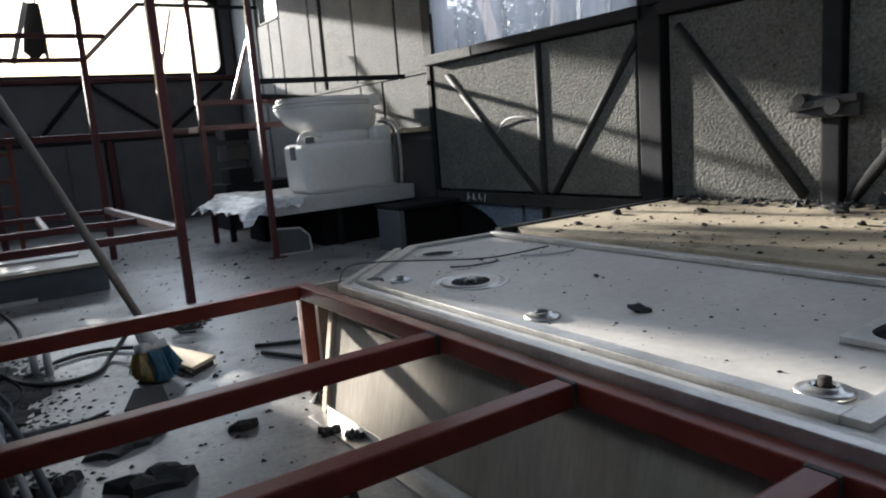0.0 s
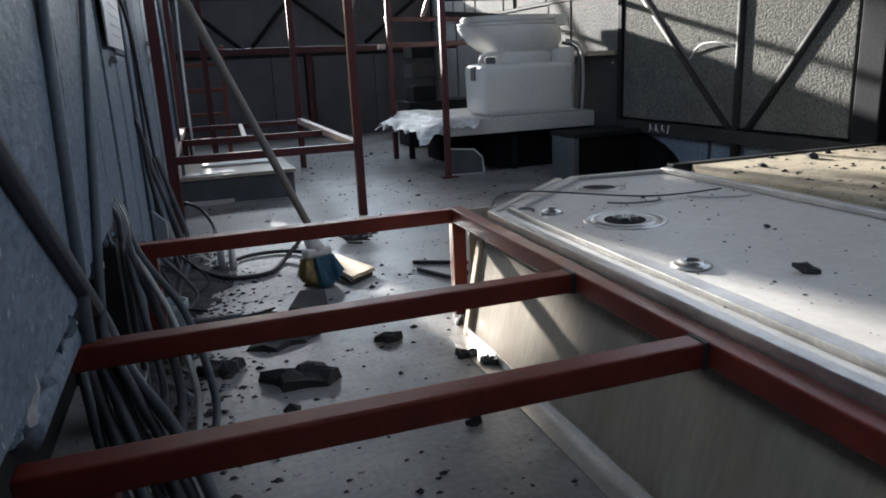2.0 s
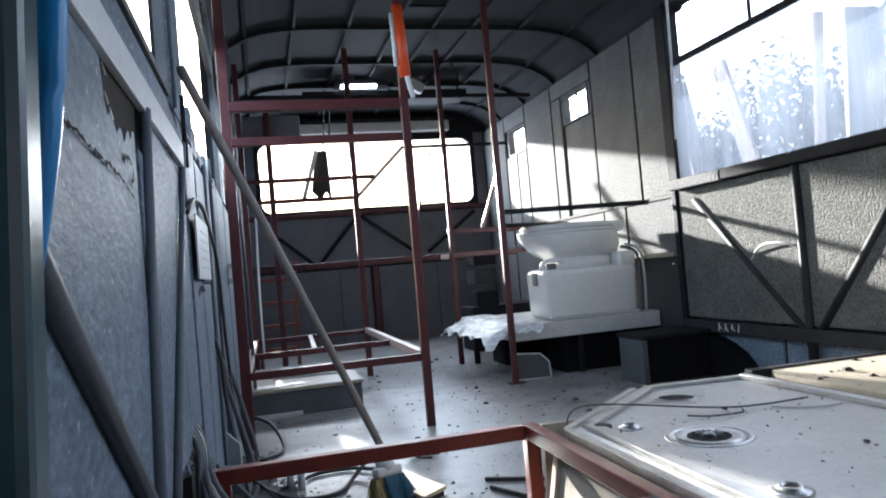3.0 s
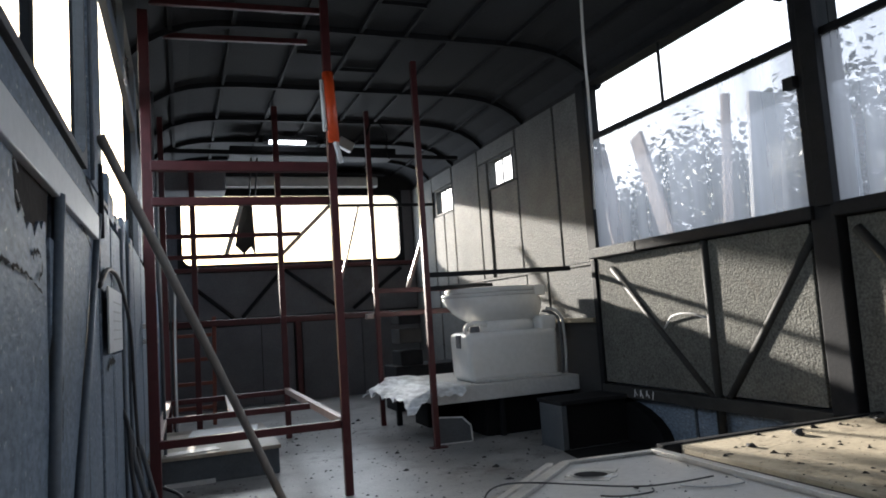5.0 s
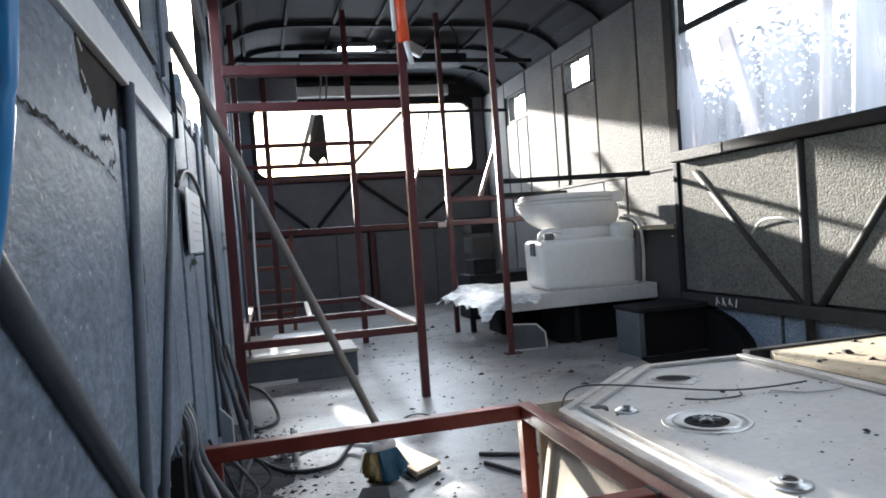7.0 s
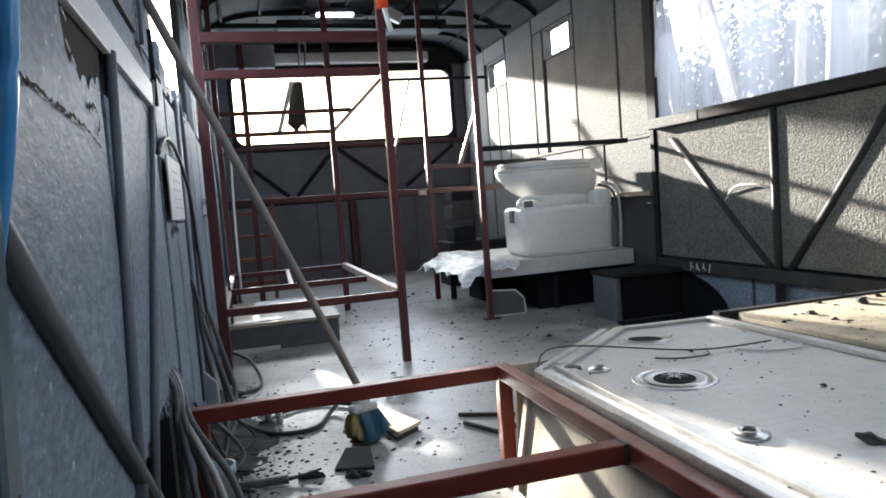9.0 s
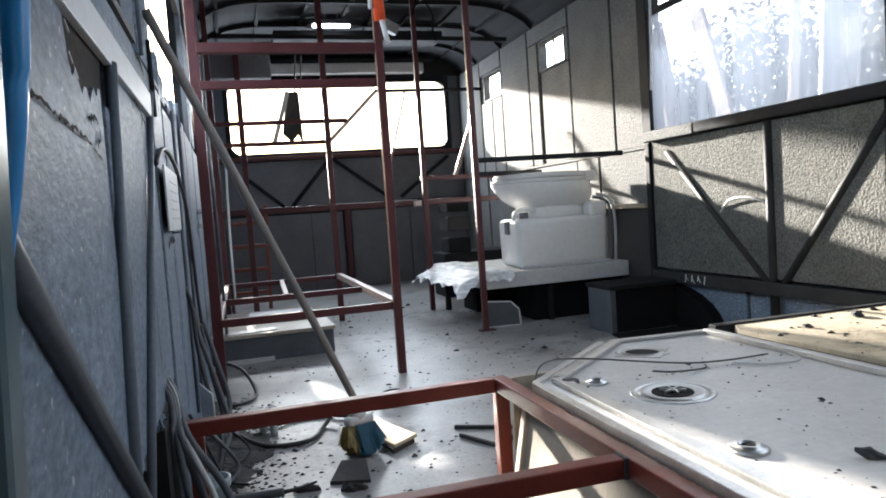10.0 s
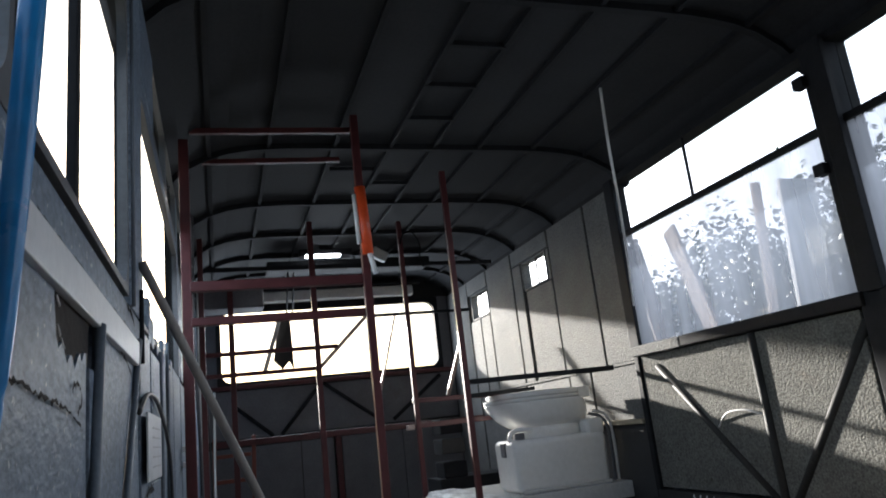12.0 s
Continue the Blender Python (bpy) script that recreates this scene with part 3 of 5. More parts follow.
def left_window(name, y0, y1, z0, z1, r, wide, panes):
    w = thing(name, (XL, (y0 + y1) / 2, z0), "bus side window with grey frame, blown bright outside", "window", "side windows", "structure")
    part("window_frame", ring_frame(y0, y1, z0, z1, wide, r, lambda y, z, s: (XL + 0.013 - 0.018 * s, y, z)), M_FRAME, w)
    ys = [y0 + wide, *panes, y1 - wide]
    for a, b in zip(ys, ys[1:]):
        pane = part("pane", box((XL - 0.002, a, z0 + wide), (XL + 0.001, b, z1 - wide)), M_GLASS, w)
        pane.visible_shadow = False
    for y in panes:
        part("divider", box((XL - 0.004, y - 0.012, z0 + wide * 0.8), (XL + 0.008, y + 0.012, z1 - wide * 0.8), 0.002), M_DARK, w)
    return w


left_window("window_1", -0.4, 1.225, 0.93, 1.56, 0.05, 0.014, [0.45])
left_window("window_2", 1.255, 2.02, 0.945, 1.56, 0.06, 0.014, [1.54])
left_window("window_3", 2.27, 3.74, 0.93, 1.48, 0.01, 0.012, [])
left_window("window_4", 2.62, 3.12, 1.53, 1.745, 0.02, 0.012, [])
left_window("window_5", 3.17, 3.74, 1.53, 1.745, 0.02, 0.012, [])
left_window("window_6", 3.85, 4.60, 1.45, 1.71, 0.02, 0.012, [4.2])
for i, (y, h) in enumerate(((2.40, 1.02), (2.47, 0.985), (2.62, 0.955), (2.86, 0.985), (2.93, 0.96), (3.2, 0.965))):
    part("foam_scrap", box((XL + 0.001, y, 0.915), (XL + 0.014, y + 0.06 + 0.02 * (i % 2), h), 0.003), M_FOAM, wall_left, "torn edge of lining")

# right side
HOLES_R = [(0.3, 2.25, 0.89, 1.755), (2.36, 3.655, 0.89, 1.755), (4.55, 4.92, 1.44, 1.635), (5.60, 5.97, 1.415, 1.62)]
wall_right = tagged(part("wall_right", pierced(YF, YR + BACK, 0, 1.80, HOLES_R, lambda y, z, s: (XR + BACK * s, y, z)), M_SHELL),
                    "bus side wall lined with cream foam sheets", "wall", "", "structure")
PANELS_R = [(-0.79, 0.8, 0.0, 0.86), (0.81, 1.66, 0.0, 0.86), (1.72, 2.24, 0.0, 0.86), (2.37, 2.86, 0.255, 0.86), (2.89, 3.652, 0.255, 0.86),
            (2.37, 3.05, 0.0, 0.25), (3.06, 3.62, 0.0, 0.25), (3.715, 4.46, 0.0, 0.56), (3.715, 4.20, 0.565, 0.835), (4.205, 4.46, 0.565, 0.835),
            (4.47, 5.09, 0.0, 0.835), (5.10, 5.99, 0.0, 0.835), (6.0, 6.59, 0.0, 0.835), (3.715, 4.015, 0.85, 1.745), (4.02, 4.49, 0.85, 1.745), (4.50, 4.90, 0.85, 1.435),
            (4.50, 5.085, 1.64, 1.745), (4.935, 5.085, 0.85, 1.635), (5.10, 5.585, 0.85, 1.745), (5.60, 5.80, 0.85, 1.41), (5.806, 6.04, 0.85, 1.41), (6.05, 6.59, 0.85, 1.745),
            (5.59, 6.04, 1.625, 1.745), (4.505, 4.545, 1.44, 1.635)]
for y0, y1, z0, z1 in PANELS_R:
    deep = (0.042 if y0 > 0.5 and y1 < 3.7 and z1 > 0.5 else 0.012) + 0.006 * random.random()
    # The sheet beside the toilet is coloured dark for the shade lying there.
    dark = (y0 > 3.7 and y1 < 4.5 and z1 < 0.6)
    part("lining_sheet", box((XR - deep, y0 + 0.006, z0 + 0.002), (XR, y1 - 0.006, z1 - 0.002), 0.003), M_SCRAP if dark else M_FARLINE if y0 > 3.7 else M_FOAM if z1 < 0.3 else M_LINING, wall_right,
         "lining sheet coloured dark for the shade below the foam edge" if dark else "")
part("mid_rail", box((XR - 0.022, 3.71, 0.836), (XR - 0.001, 6.58, 0.85), 0.002), M_FARLINE, wall_right)
part("foam_edge", box((XR - 0.05, 3.72, 0.545), (XR - 0.014, 4.40, 0.568), 0.006), M_YFOAM, wall_right, "broken yellow foam edge")
for y0, y1, z0, z1 in ((4.55, 4.92, 1.44, 1.635), (5.60, 5.97, 1.415, 1.62)):
    w = thing("window_7" if y0 < 5 else "window_8", (XR, y0, z0), "small square window in the foam lining", "window", "small windows", "structure")
    part("window_frame", ring_frame(y0, y1, z0, z1, 0.012, 0.006, lambda y, z, s: (XR - 0.014 + 0.056 * s, y, z)), M_FARLINE, w)
    part("mullion", box((XR + 0.006, (y0 + y1) / 2 - 0.006, z0), (XR + 0.014, (y0 + y1) / 2 + 0.006, z1)), M_TRUSS, w)
    pane = part("pane", box((XR + 0.008, y0 + 0.01, z0 + 0.01), (XR + 0.012, y1 - 0.01, z1 - 0.01)), M_GLASS, w)
    pane.visible_shadow = False

FX = 2.05


def right_window(name, y0, y1, mid):
    w = thing(name, (FX, y0, 0.9), "tall side window in dark frame with filmed lower pane", "window", "large side windows", "structure")
    part("sill", box((FX - 0.045, y0 - 0.02, 0.862), (XR + 0.03, y1 + 0.004, 0.908), 0.006), M_DARK, w, "dark taped sill beam")
    if y0 > 2:
        part("sill_end", box((FX - 0.048, 3.27, 0.860), (FX + 0.02, 3.655, 0.905), 0.005), M_FARLINE, w, "dusty pale end of the sill beam")
    part("head", box((FX - 0.01, y0, 1.733), (XR + 0.02, y1, 1.765), 0.003), M_DARK, w)
    part("rail", box((FX - 0.012, y0, 1.447), (FX + 0.014, y1, 1.472), 0.002), M_DARK, w)
    part("mullion", box((FX - 0.006, mid - 0.005, 1.472), (FX + 0.006, mid + 0.005, 1.733), 0.001), M_DARK, w)
    for a, b, c, d, m in ((y0, y1, 0.908, 1.447, M_HAZE), (y0, mid, 1.472, 1.733, M_GLASS), (mid, y1, 1.472, 1.733, M_GLASS)):
        pane = part("pane", box((FX - 0.002, a, c), (FX + 0.002, b, d)), m, w)
        pane.visible_shadow = False
    return w


right_window("window_9", 2.345, 3.62, 3.045)
right_window("window_10", 0.9, 2.25, 1.6)
truss = thing("wall_frame", (2.03, 2.87, 0.05), "dark steel pillars and diagonal braces of the side wall", "frame", "wall frames", "structure")
for y0, y1, z0, z1, x0 in ((3.625, 3.705, 0.862, 1.76, 2.035), (3.657, 3.695, 0.0, 0.86, 2.038), (2.25, 2.345, 0.0, 1.76, 2.02), (1.66, 1.715, 0.2, 0.86, 2.02), (0.84, 0.9, 0.2, 1.74, 2.02)):
    part("pillar", box((x0, y0, z0), (XR - 0.001, y1, z1), 0.006), M_DARK, truss)
part("pillar_flange", box((2.0, 2.235, 0.9), (2.02, 2.30, 1.74), 0.003), M_DARK, truss)
for i, z in enumerate((1.30, 1.61)):
    part("bracket", box((1.995, 2.33, z), (2.03, 2.375, z + 0.04), 0.004), M_DARK, truss)
for a, b, r in (((3.52, 0.80), (2.90, 0.24), 0.014), ((2.355, 0.82), (2.82, 0.24), 0.016), ((2.874, 0.0), (2.874, 0.86), 0.018),
                ((2.20, 0.82), (1.77, 0.28), 0.017), ((1.65, 0.26), (1.25, 0.8), 0.017)):
    part("brace", tube([(2.045, *a), (2.045, *b)], r, 10), M_TRUSS, truss, "", True)
part("bottom_rail", box((2.02, 0.6, 0.198), (2.072, 3.652, 0.248), 0.005), M_TRUSS, truss)
for i in range(7):
    y = 3.26 + 0.022 * i
    part("scribble", bar((2.0188, y, 0.206 + 0.005 * (i % 3)), (2.0188, y + (0.02 if i % 2 else -0.008), 0.242 - 0.005 * (i % 2)), 0.0012, 0.005, 0), M_WHITE, truss, "white chalk marks")

# rear end
HOLE_B = [(0.134, 1.941, 1.149, 1.711)]
wall_rear = tagged(part("wall_rear", pierced(XL - BACK, XR + BACK, 0, 1.97, HOLE_B, lambda x, z, s: (x, YR + BACK * s, z)), M_SHELL),
                   "dark rear wall of the bus with a wide window", "wall", "", "structure")
for x0, x1, z0, z1 in ((-0.05, 0.718, 0.0, 0.64), (0.723, 0.98, 0.0, 0.64), (1.05, 1.555, 0.0, 0.64), (1.56, 2.07, 0.0, 0.64), (-0.05, 0.905, 0.708, 1.08), (0.91, 2.07, 0.708, 1.08),
                       (-0.05, 0.123, 1.094, 1.75), (1.958, 2.07, 1.094, 1.75)):
    part("rear_panel", box((x0, YR - 0.014, z0), (x1, YR, z1), 0.003), M_REAR, wall_rear)
window_rear = thing("window_11", (1.04, YR, 1.149), "wide rear bus window, blown white by daylight", "window", "", "structure")
part("window_frame", ring_frame(0.10, 1.975, 1.105, 1.744, 0.038, 0.077, lambda x, z, s: (x, YR - 0.03 + 0.05 * s, z)), M_DARK, window_rear)
pane = part("pane", box((0.134, YR + 0.006, 1.14), (1.941, YR + 0.010, 1.711)), M_GLASS, window_rear)
pane.visible_shadow = False
rear_truss = thing("rear_frame", (1.0, YR - 0.03, 0.7), "dark steel tubes in zigzag on the rear wall", "frame", "wall frames", "structure")
for a, b in (((0.233, 0.95), (0.509, 0.708)), ((0.575, 0.708), (0.916, 1.09)), ((0.916, 1.09), (1.39, 0.73)), ((1.49, 0.73), (1.93, 1.06))):
    part("brace", tube([(a[0], YR - 0.03, a[1]), (b[0], YR - 0.03, b[1])], 0.016, 8), M_DARK, rear_truss, "", True)
part("stud", bar((1.015, YR - 0.03, 0.0), (1.015, YR - 0.03, 0.65), 0.044), M_REDSHADE, rear_truss)
part("beam", box((-0.01, YR - 0.055, 1.088), (2.06, YR - 0.014, 1.12), 0.004), M_REDSHADE, rear_truss)
# cove over the rear window
cove = thing("rear_cove", (1.09, YR, 1.76), "pale curved trim panel over the rear window", "trim", "", "structure")
part("cove_panel", box((0.39, YR - 0.11, 1.762), (1.75, YR - 0.02, 1.852), 0.02), M_BOARD, cove)
part("cove_lip", box((0.32, YR - 0.14, 1.856), (1.82, YR - 0.03, 1.882), 0.008), M_DARK, cove)
solid("wall_front", box((XL - BACK, YF - 0.04, 0.0), (XR + BACK, YF, 1.95)), M_REAR, "plain dark front bulkhead", "wall", "structure")

# ---------------------------------------------------------------- red steel frames
S = 0.03


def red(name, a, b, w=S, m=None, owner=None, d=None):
    return part(name, bar(a, b, w, d), m or (M_RED if owner is low else M_REDSHADE), owner)


low = thing("bench_frame", (0.3, 1.6, 0), "low bench frame of red primed square steel tube", "frame", "red steel frames")
FT = 0.242 - S / 2
red("long_rail", (0.62, 2.105, FT), (0.62, 0.55, FT), owner=low)
red("end_rail", (-0.052, 2.09, FT), (0.604, 2.09, FT), owner=low)
for y in (1.555, 1.262, 0.955, 0.62):
    crossbar = red("crossbar", (-0.072, y, FT), (0.604, y, FT), owner=low)
    part("weld", box((0.598, y - 0.0162, FT - 0.0162), (0.6065, y + 0.0162, FT + 0.0162), 0.002), M_SCRAP, crossbar, "black burnt weld seam")
    part("weld", lump((0.603, y + 0.012, FT - 0.006), (0.007, 0.006, 0.012), int(y * 100)), M_SCRAP, crossbar, "black burnt weld seam")
red("leg", (0.62, 2.09, 0.0), (0.62, 2.09, FT - S / 2), owner=low)
red("leg", (0.62, 0.62, 0.0), (0.62, 0.62, FT - S / 2), owner=low)
for y in (2.09, 1.262):
    red("leg", (-0.012, y, 0.0), (-0.012, y, FT - S / 2), owner=low)

bunk = thing("bunk_frame", (0.33, 4.0, 0), "tall bunk bed frame of red primed steel tube, coloured darker for shade", "frame", "red steel frames")
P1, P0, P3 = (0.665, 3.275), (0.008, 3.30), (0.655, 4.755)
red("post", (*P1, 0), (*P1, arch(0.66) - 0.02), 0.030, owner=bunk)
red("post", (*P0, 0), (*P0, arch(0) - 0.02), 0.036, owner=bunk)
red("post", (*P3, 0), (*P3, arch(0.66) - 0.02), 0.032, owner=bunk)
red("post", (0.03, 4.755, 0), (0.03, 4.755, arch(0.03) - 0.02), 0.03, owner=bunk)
BZ = 0.272
for z, w in ((BZ - 0.012, 0.028), (1.10, 0.03), (1.228, 0.036)):
    red("rail", (0.02, 3.285, z), (0.648, 3.285, z), w, owner=bunk)
red("bed_rail", (0.02, 3.95, BZ - 0.012), (0.648, 3.95, BZ - 0.012), 0.026, owner=bunk)
red("bed_rail", (0.02, 4.74, BZ - 0.012), (0.64, 4.74, BZ - 0.012), 0.026, owner=bunk)
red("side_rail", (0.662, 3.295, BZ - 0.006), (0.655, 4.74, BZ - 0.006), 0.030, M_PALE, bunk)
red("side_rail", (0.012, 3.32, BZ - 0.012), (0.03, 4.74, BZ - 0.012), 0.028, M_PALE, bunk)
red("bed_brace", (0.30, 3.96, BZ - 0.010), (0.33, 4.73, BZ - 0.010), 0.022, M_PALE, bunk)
for z, x1 in ((1.158, 0.775), (1.040, 0.64)):
    red("upper_rail", (0.04, 4.775, z), (x1, 4.775, z), 0.024, owner=bunk)
red("diagonal", (0.655, 4.785, 1.03), (0.955, 4.785, 1.32), 0.022, M_PALE, bunk)
for y in (3.31, 3.63):
    red("ceiling_bar", (0.03, y, 1.845), (0.66, y, 1.86), 0.022, owner=bunk)
red("tie", (0.05, 5.02, 1.70), (1.9, 5.02, 1.68), 0.026, M_DARK, bunk)

stand = thing("partition_frame", (1.5, 4.3, 0), "partition frame of red steel posts and rails, coloured darker for shade", "frame", "red steel frames")
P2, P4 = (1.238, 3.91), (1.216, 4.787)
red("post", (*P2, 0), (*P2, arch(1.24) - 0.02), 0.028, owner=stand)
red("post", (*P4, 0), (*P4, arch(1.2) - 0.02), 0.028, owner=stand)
part("foot_plate", box((1.205, 3.885, 0), (1.285, 3.935, 0.006), 0.001), M_REDSHADE, stand)
red("rail", (1.255, 3.912, 0.832), (2.03, 3.89, 0.832), 0.024, M_DARK, stand)
red("rail", (1.255, 3.93, 0.766), (2.03, 4.90, 0.806), 0.022, M_DARK, stand)
red("rail", (0.955, 4.795, 1.326), (1.62, 4.795, 1.326), 0.018, M_DARK, stand)
red("rail", (1.20, 4.80, 0.80), (1.78, 4.80, 0.79), 0.028, owner=stand)
red("rail", (1.19, 4.80, 0.655), (1.78, 4.80, 0.655), 0.030, owner=stand)
part("shelf_tip", box((1.150, 4.775, 0.635), (1.19, 4.825, 0.665), 0.003), M_PALE, stand)
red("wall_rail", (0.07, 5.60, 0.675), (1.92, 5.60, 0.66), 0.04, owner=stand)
red("diagonal", (1.82, 5.55, 1.26), (1.66, 5.55, 0.84), 0.026, M_PALE, stand)
red("diagonal", (1.262, 5.3, 1.40), (1.12, 5.3, 0.90), 0.016, M_PALE, stand)
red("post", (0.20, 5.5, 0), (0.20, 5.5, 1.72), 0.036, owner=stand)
part("loose_wire", tube([(1.21, 4.77, 1.76), (1.235, 4.77, 1.82), (1.29, 4.77, 1.835), (1.335, 4.77, 1.76), (1.33, 4.77, 1.68), (1.345, 4.77, 1.61)], 0.005, 6), M_BLACK, stand, "loose black wire tied to the post")

# can clipped on the bunk post
can = thing("sealant_tube", (0.67, 3.25, 1.25), "orange sealant gun strapped to the red post", "tool")
part("barrel", tube([(0.672, 3.247, 1.32), (0.660, 3.247, 1.59)], 0.022, 12), M_ORANGE, can, "bright orange barrel", True)
part("nozzle", tube([(0.695, 3.245, 1.24), (0.676, 3.247, 1.33)], 0.010, 10), M_WHITE, can, "white nozzle", True)
part("rod", tube([(0.640, 3.243, 1.36), (0.636, 3.245, 1.56)], 0.009, 8), M_WHITE, can, "pale grey handle", True)

# ---------------------------------------------------------------- worktop with sink fittings
CT = 0.25
top = thing("worktop", (0.95, 1.5, 0.2), "dirty galvanised sheet worktop edged with aluminium strips", "worktop")
OUT = [(0.640, 0.35), (0.640, 1.957), (0.955, 2.255), (1.26, 2.225), (1.26, 0.35)]
part("top_sheet", slab(OUT, CT - 0.018, CT - 0.004, 0.001), M_SHEET, top)


def strip(a, b, w, z0, z1, m=M_ALU, owner=top, name="edge_strip"):
    a, b = Vector((*a, 0)), Vector((*b, 0))
    side = (b - a).normalized().cross(Vector((0, 0, 1))) * w / 2
    return part(name, slab([(q.x, q.y) for q in (a - side, b - side, b + side, a + side)], z0, z1, 0.0015), m, owner)


strip((0.647, 0.35), (0.647, 1.955), 0.018, CT - 0.016, CT + 0.006)
strip((0.671, 0.35), (0.671, 1.965), 0.022, CT - 0.004, CT - 0.001, M_BOARD)
strip((0.700, 0.985), (0.700, 1.965), 0.026, CT - 0.003, CT + 0.007)
strip((0.690, 0.972), (0.915, 0.972), 0.028, CT - 0.003, CT + 0.006)
strip((0.650, 1.965), (0.958, 2.252), 0.016, CT - 0.016, CT + 0.003)
strip((0.708, 1.975), (0.985, 2.225), 0.026, CT - 0.003, CT + 0.006)
strip((0.985, 2.238), (1.25, 2.213), 0.020, CT - 0.003, CT + 0.005)
strip((1.243, 2.21), (1.243, 0.35), 0.022, CT - 0.003, CT + 0.009)


def ringed(name, centre, r, squash=(1, 1), turn=0.0, label="", hole=0.50):
    """A drain: a dished rim with a raised lip and a black disc for its shaded throat."""
    rot = Matrix.Rotation(turn, 4, 'Z')
    d = part(name, lathe([(r, -0.003), (r, 0.0006), (r * 0.97, 0.0014), (r * 0.84, 0.0010), (r * 0.82, -0.0004), (r * 0.80, -0.0004), (r * 0.78, 0.0022), (r * 0.72, 0.0026), (r * 0.60, 0.0016), (r * 0.50, 0.0004), (r * 0.3, 0.0002)],
                         centre, 32, rot, squash), M_CHROME, top, label, True)
    part("throat", lathe([(r * hole, 0.0), (r * (hole - 0.01), 0.0018), (0.001, 0.002)], centre, 24, rot, squash), M_BLACK, d, "flat black disc for the shaded drain hole")
    return d


drain = ringed("drain", (0.848, 1.785, CT - 0.003), 0.078, label="round steel sink drain")
for i in range(3):
    a = i * math.pi / 3 + 0.4
    part("grate_bar", bar((0.848 - 0.024 * math.cos(a), 1.785 - 0.024 * math.sin(a), CT + 0.0005), (0.848 + 0.024 * math.cos(a), 1.785 + 0.024 * math.sin(a), CT + 0.0005), 0.008, 0.003, 0.0008), M_CHROME, drain)
part("drain_screw", lathe([(0.010, 0), (0.009, 0.002), (0.003, 0.003)], (0.848, 1.785, CT + 0.001), 12), M_CHROME, drain, "", True)
ringed("overflow", (0.985, 2.105, CT - 0.003), 0.062, (1, 0.72), -0.6, "oval cut-out with a steel rim", 0.72)
part("overflow_plate", slab([(0.91, 2.10), (0.985, 2.175), (1.065, 2.115), (0.99, 2.035)], CT - 0.004, CT - 0.002), M_ALU, top)
for x, y, r in ((0.762, 1.915, 0.022), (0.764, 1.482, 0.029), (0.755, 1.034, 0.030)):
    cap = part("tap_socket", lathe([(r, -0.002), (r, 0.003), (r * 0.85, 0.0045), (r * 0.62, 0.006), (r * 0.58, 0.0085), (r * 0.45, 0.009), (r * 0.4, 0.004)], (x, y, CT - 0.003), 24), M_CHROME, top, "steel tap socket", True)
    # Black disc colours in the shaded bore of the socket.
    part("socket_hole", lathe([(r * 0.38, 0), (r * 0.36, 0.0065), (0.001, 0.007)], (x, y, CT - 0.003), 16), M_BLACK, cap)
part("tap_stud", tube([(0.755, 1.034, CT), (0.755, 1.034, CT + 0.014)], 0.007, 10), M_CARD, top, "rusty threaded stud", True)
part("cap_plug", lathe([(0.02, 0), (0.019, 0.006), (0.012, 0.008)], (0.712, 1.935, CT), 16), M_SCRAP, top, "", True)
part("basin_rim", ring_frame(0.92, 1.225, 0.85, 1.105, 0.018, 0.04, lambda x, y, s: (x, y, CT + 0.006 - 0.008 * s)), M_ALU, top, "rectangular cut-out rim")
# Flat black plate draws the shaded depth of the basin cut-out.
part("basin_shade", box((0.935, 0.865, CT - 0.0038), (1.21, 1.09, CT - 0.001)), M_BLACK, top)

board = solid("foam_board", slab([(1.285, 0.35), (1.285, 2.14), (1.32, 2.20), (2.055, 2.185), (2.055, 0.35)], CT - 0.02, CT + 0.012, 0.004), M_YFOAM,
              "stained yellow foam board beside the worktop", "board")
# Added dark strip draws the shadow line that runs below the foam edge.
part("edge_shade_strip", box((1.258, 0.35, CT - 0.02), (1.2835, 2.13, CT + 0.002), 0.002), M_CARD, board, "dark brown strip for the shadow line under the foam edge")
part("board_edge", slab([(1.26, 2.196), (1.262, 2.226), (2.055, 2.206), (2.055, 2.188)], CT - 0.02, CT + 0.016, 0.002), M_DARK, board, "dark metal edge")
side = thing("cabinet_side", (0.62, 1.3, 0), "leaning stained side panel under the worktop", "panel")
bm = bmesh.new()
corner = [(0.585, 1.94, 0.0), (0.585, 0.36, 0.0), (0.640, 0.36, 0.228), (0.640, 1.965, 0.228)]
inner = [bm.verts.new(q) for q in corner]
outer = [bm.verts.new((q[0] + 0.014, q[1], q[2])) for q in corner]
bm.faces.new(inner)
bm.faces.new(outer[::-1])
for i in range(4):
    j = (i + 1) % 4
    bm.faces.new((inner[j], inner[i], outer[i], outer[j]))
bmesh.ops.recalc_face_normals(bm, faces=bm.faces[:])
part("sheet", bm, M_PANEL, side)
part("edge_batten", bar((0.588, 1.952, 0.0), (0.642, 1.975, 0.228), 0.022, 0.022), M_WOODEDGE, side, "pale wooden edge batten")
part("back_panel", box((0.66, 2.12, 0.0), (2.05, 2.135, 0.228)), M_PANEL, side)
solid("floor_angle", joined(box((0.545, 0.36, 0.0005), (0.588, 1.955, 0.003), 0.0005), box((0.580, 0.36, 0.003), (0.583, 1.94, 0.02))), M_ALU,
      "aluminium angle strip screwed to the floor", "trim", "structure")

# ---------------------------------------------------------------- toilet on its platform
PZ = 0.272


def plat_z(y):
    return PZ


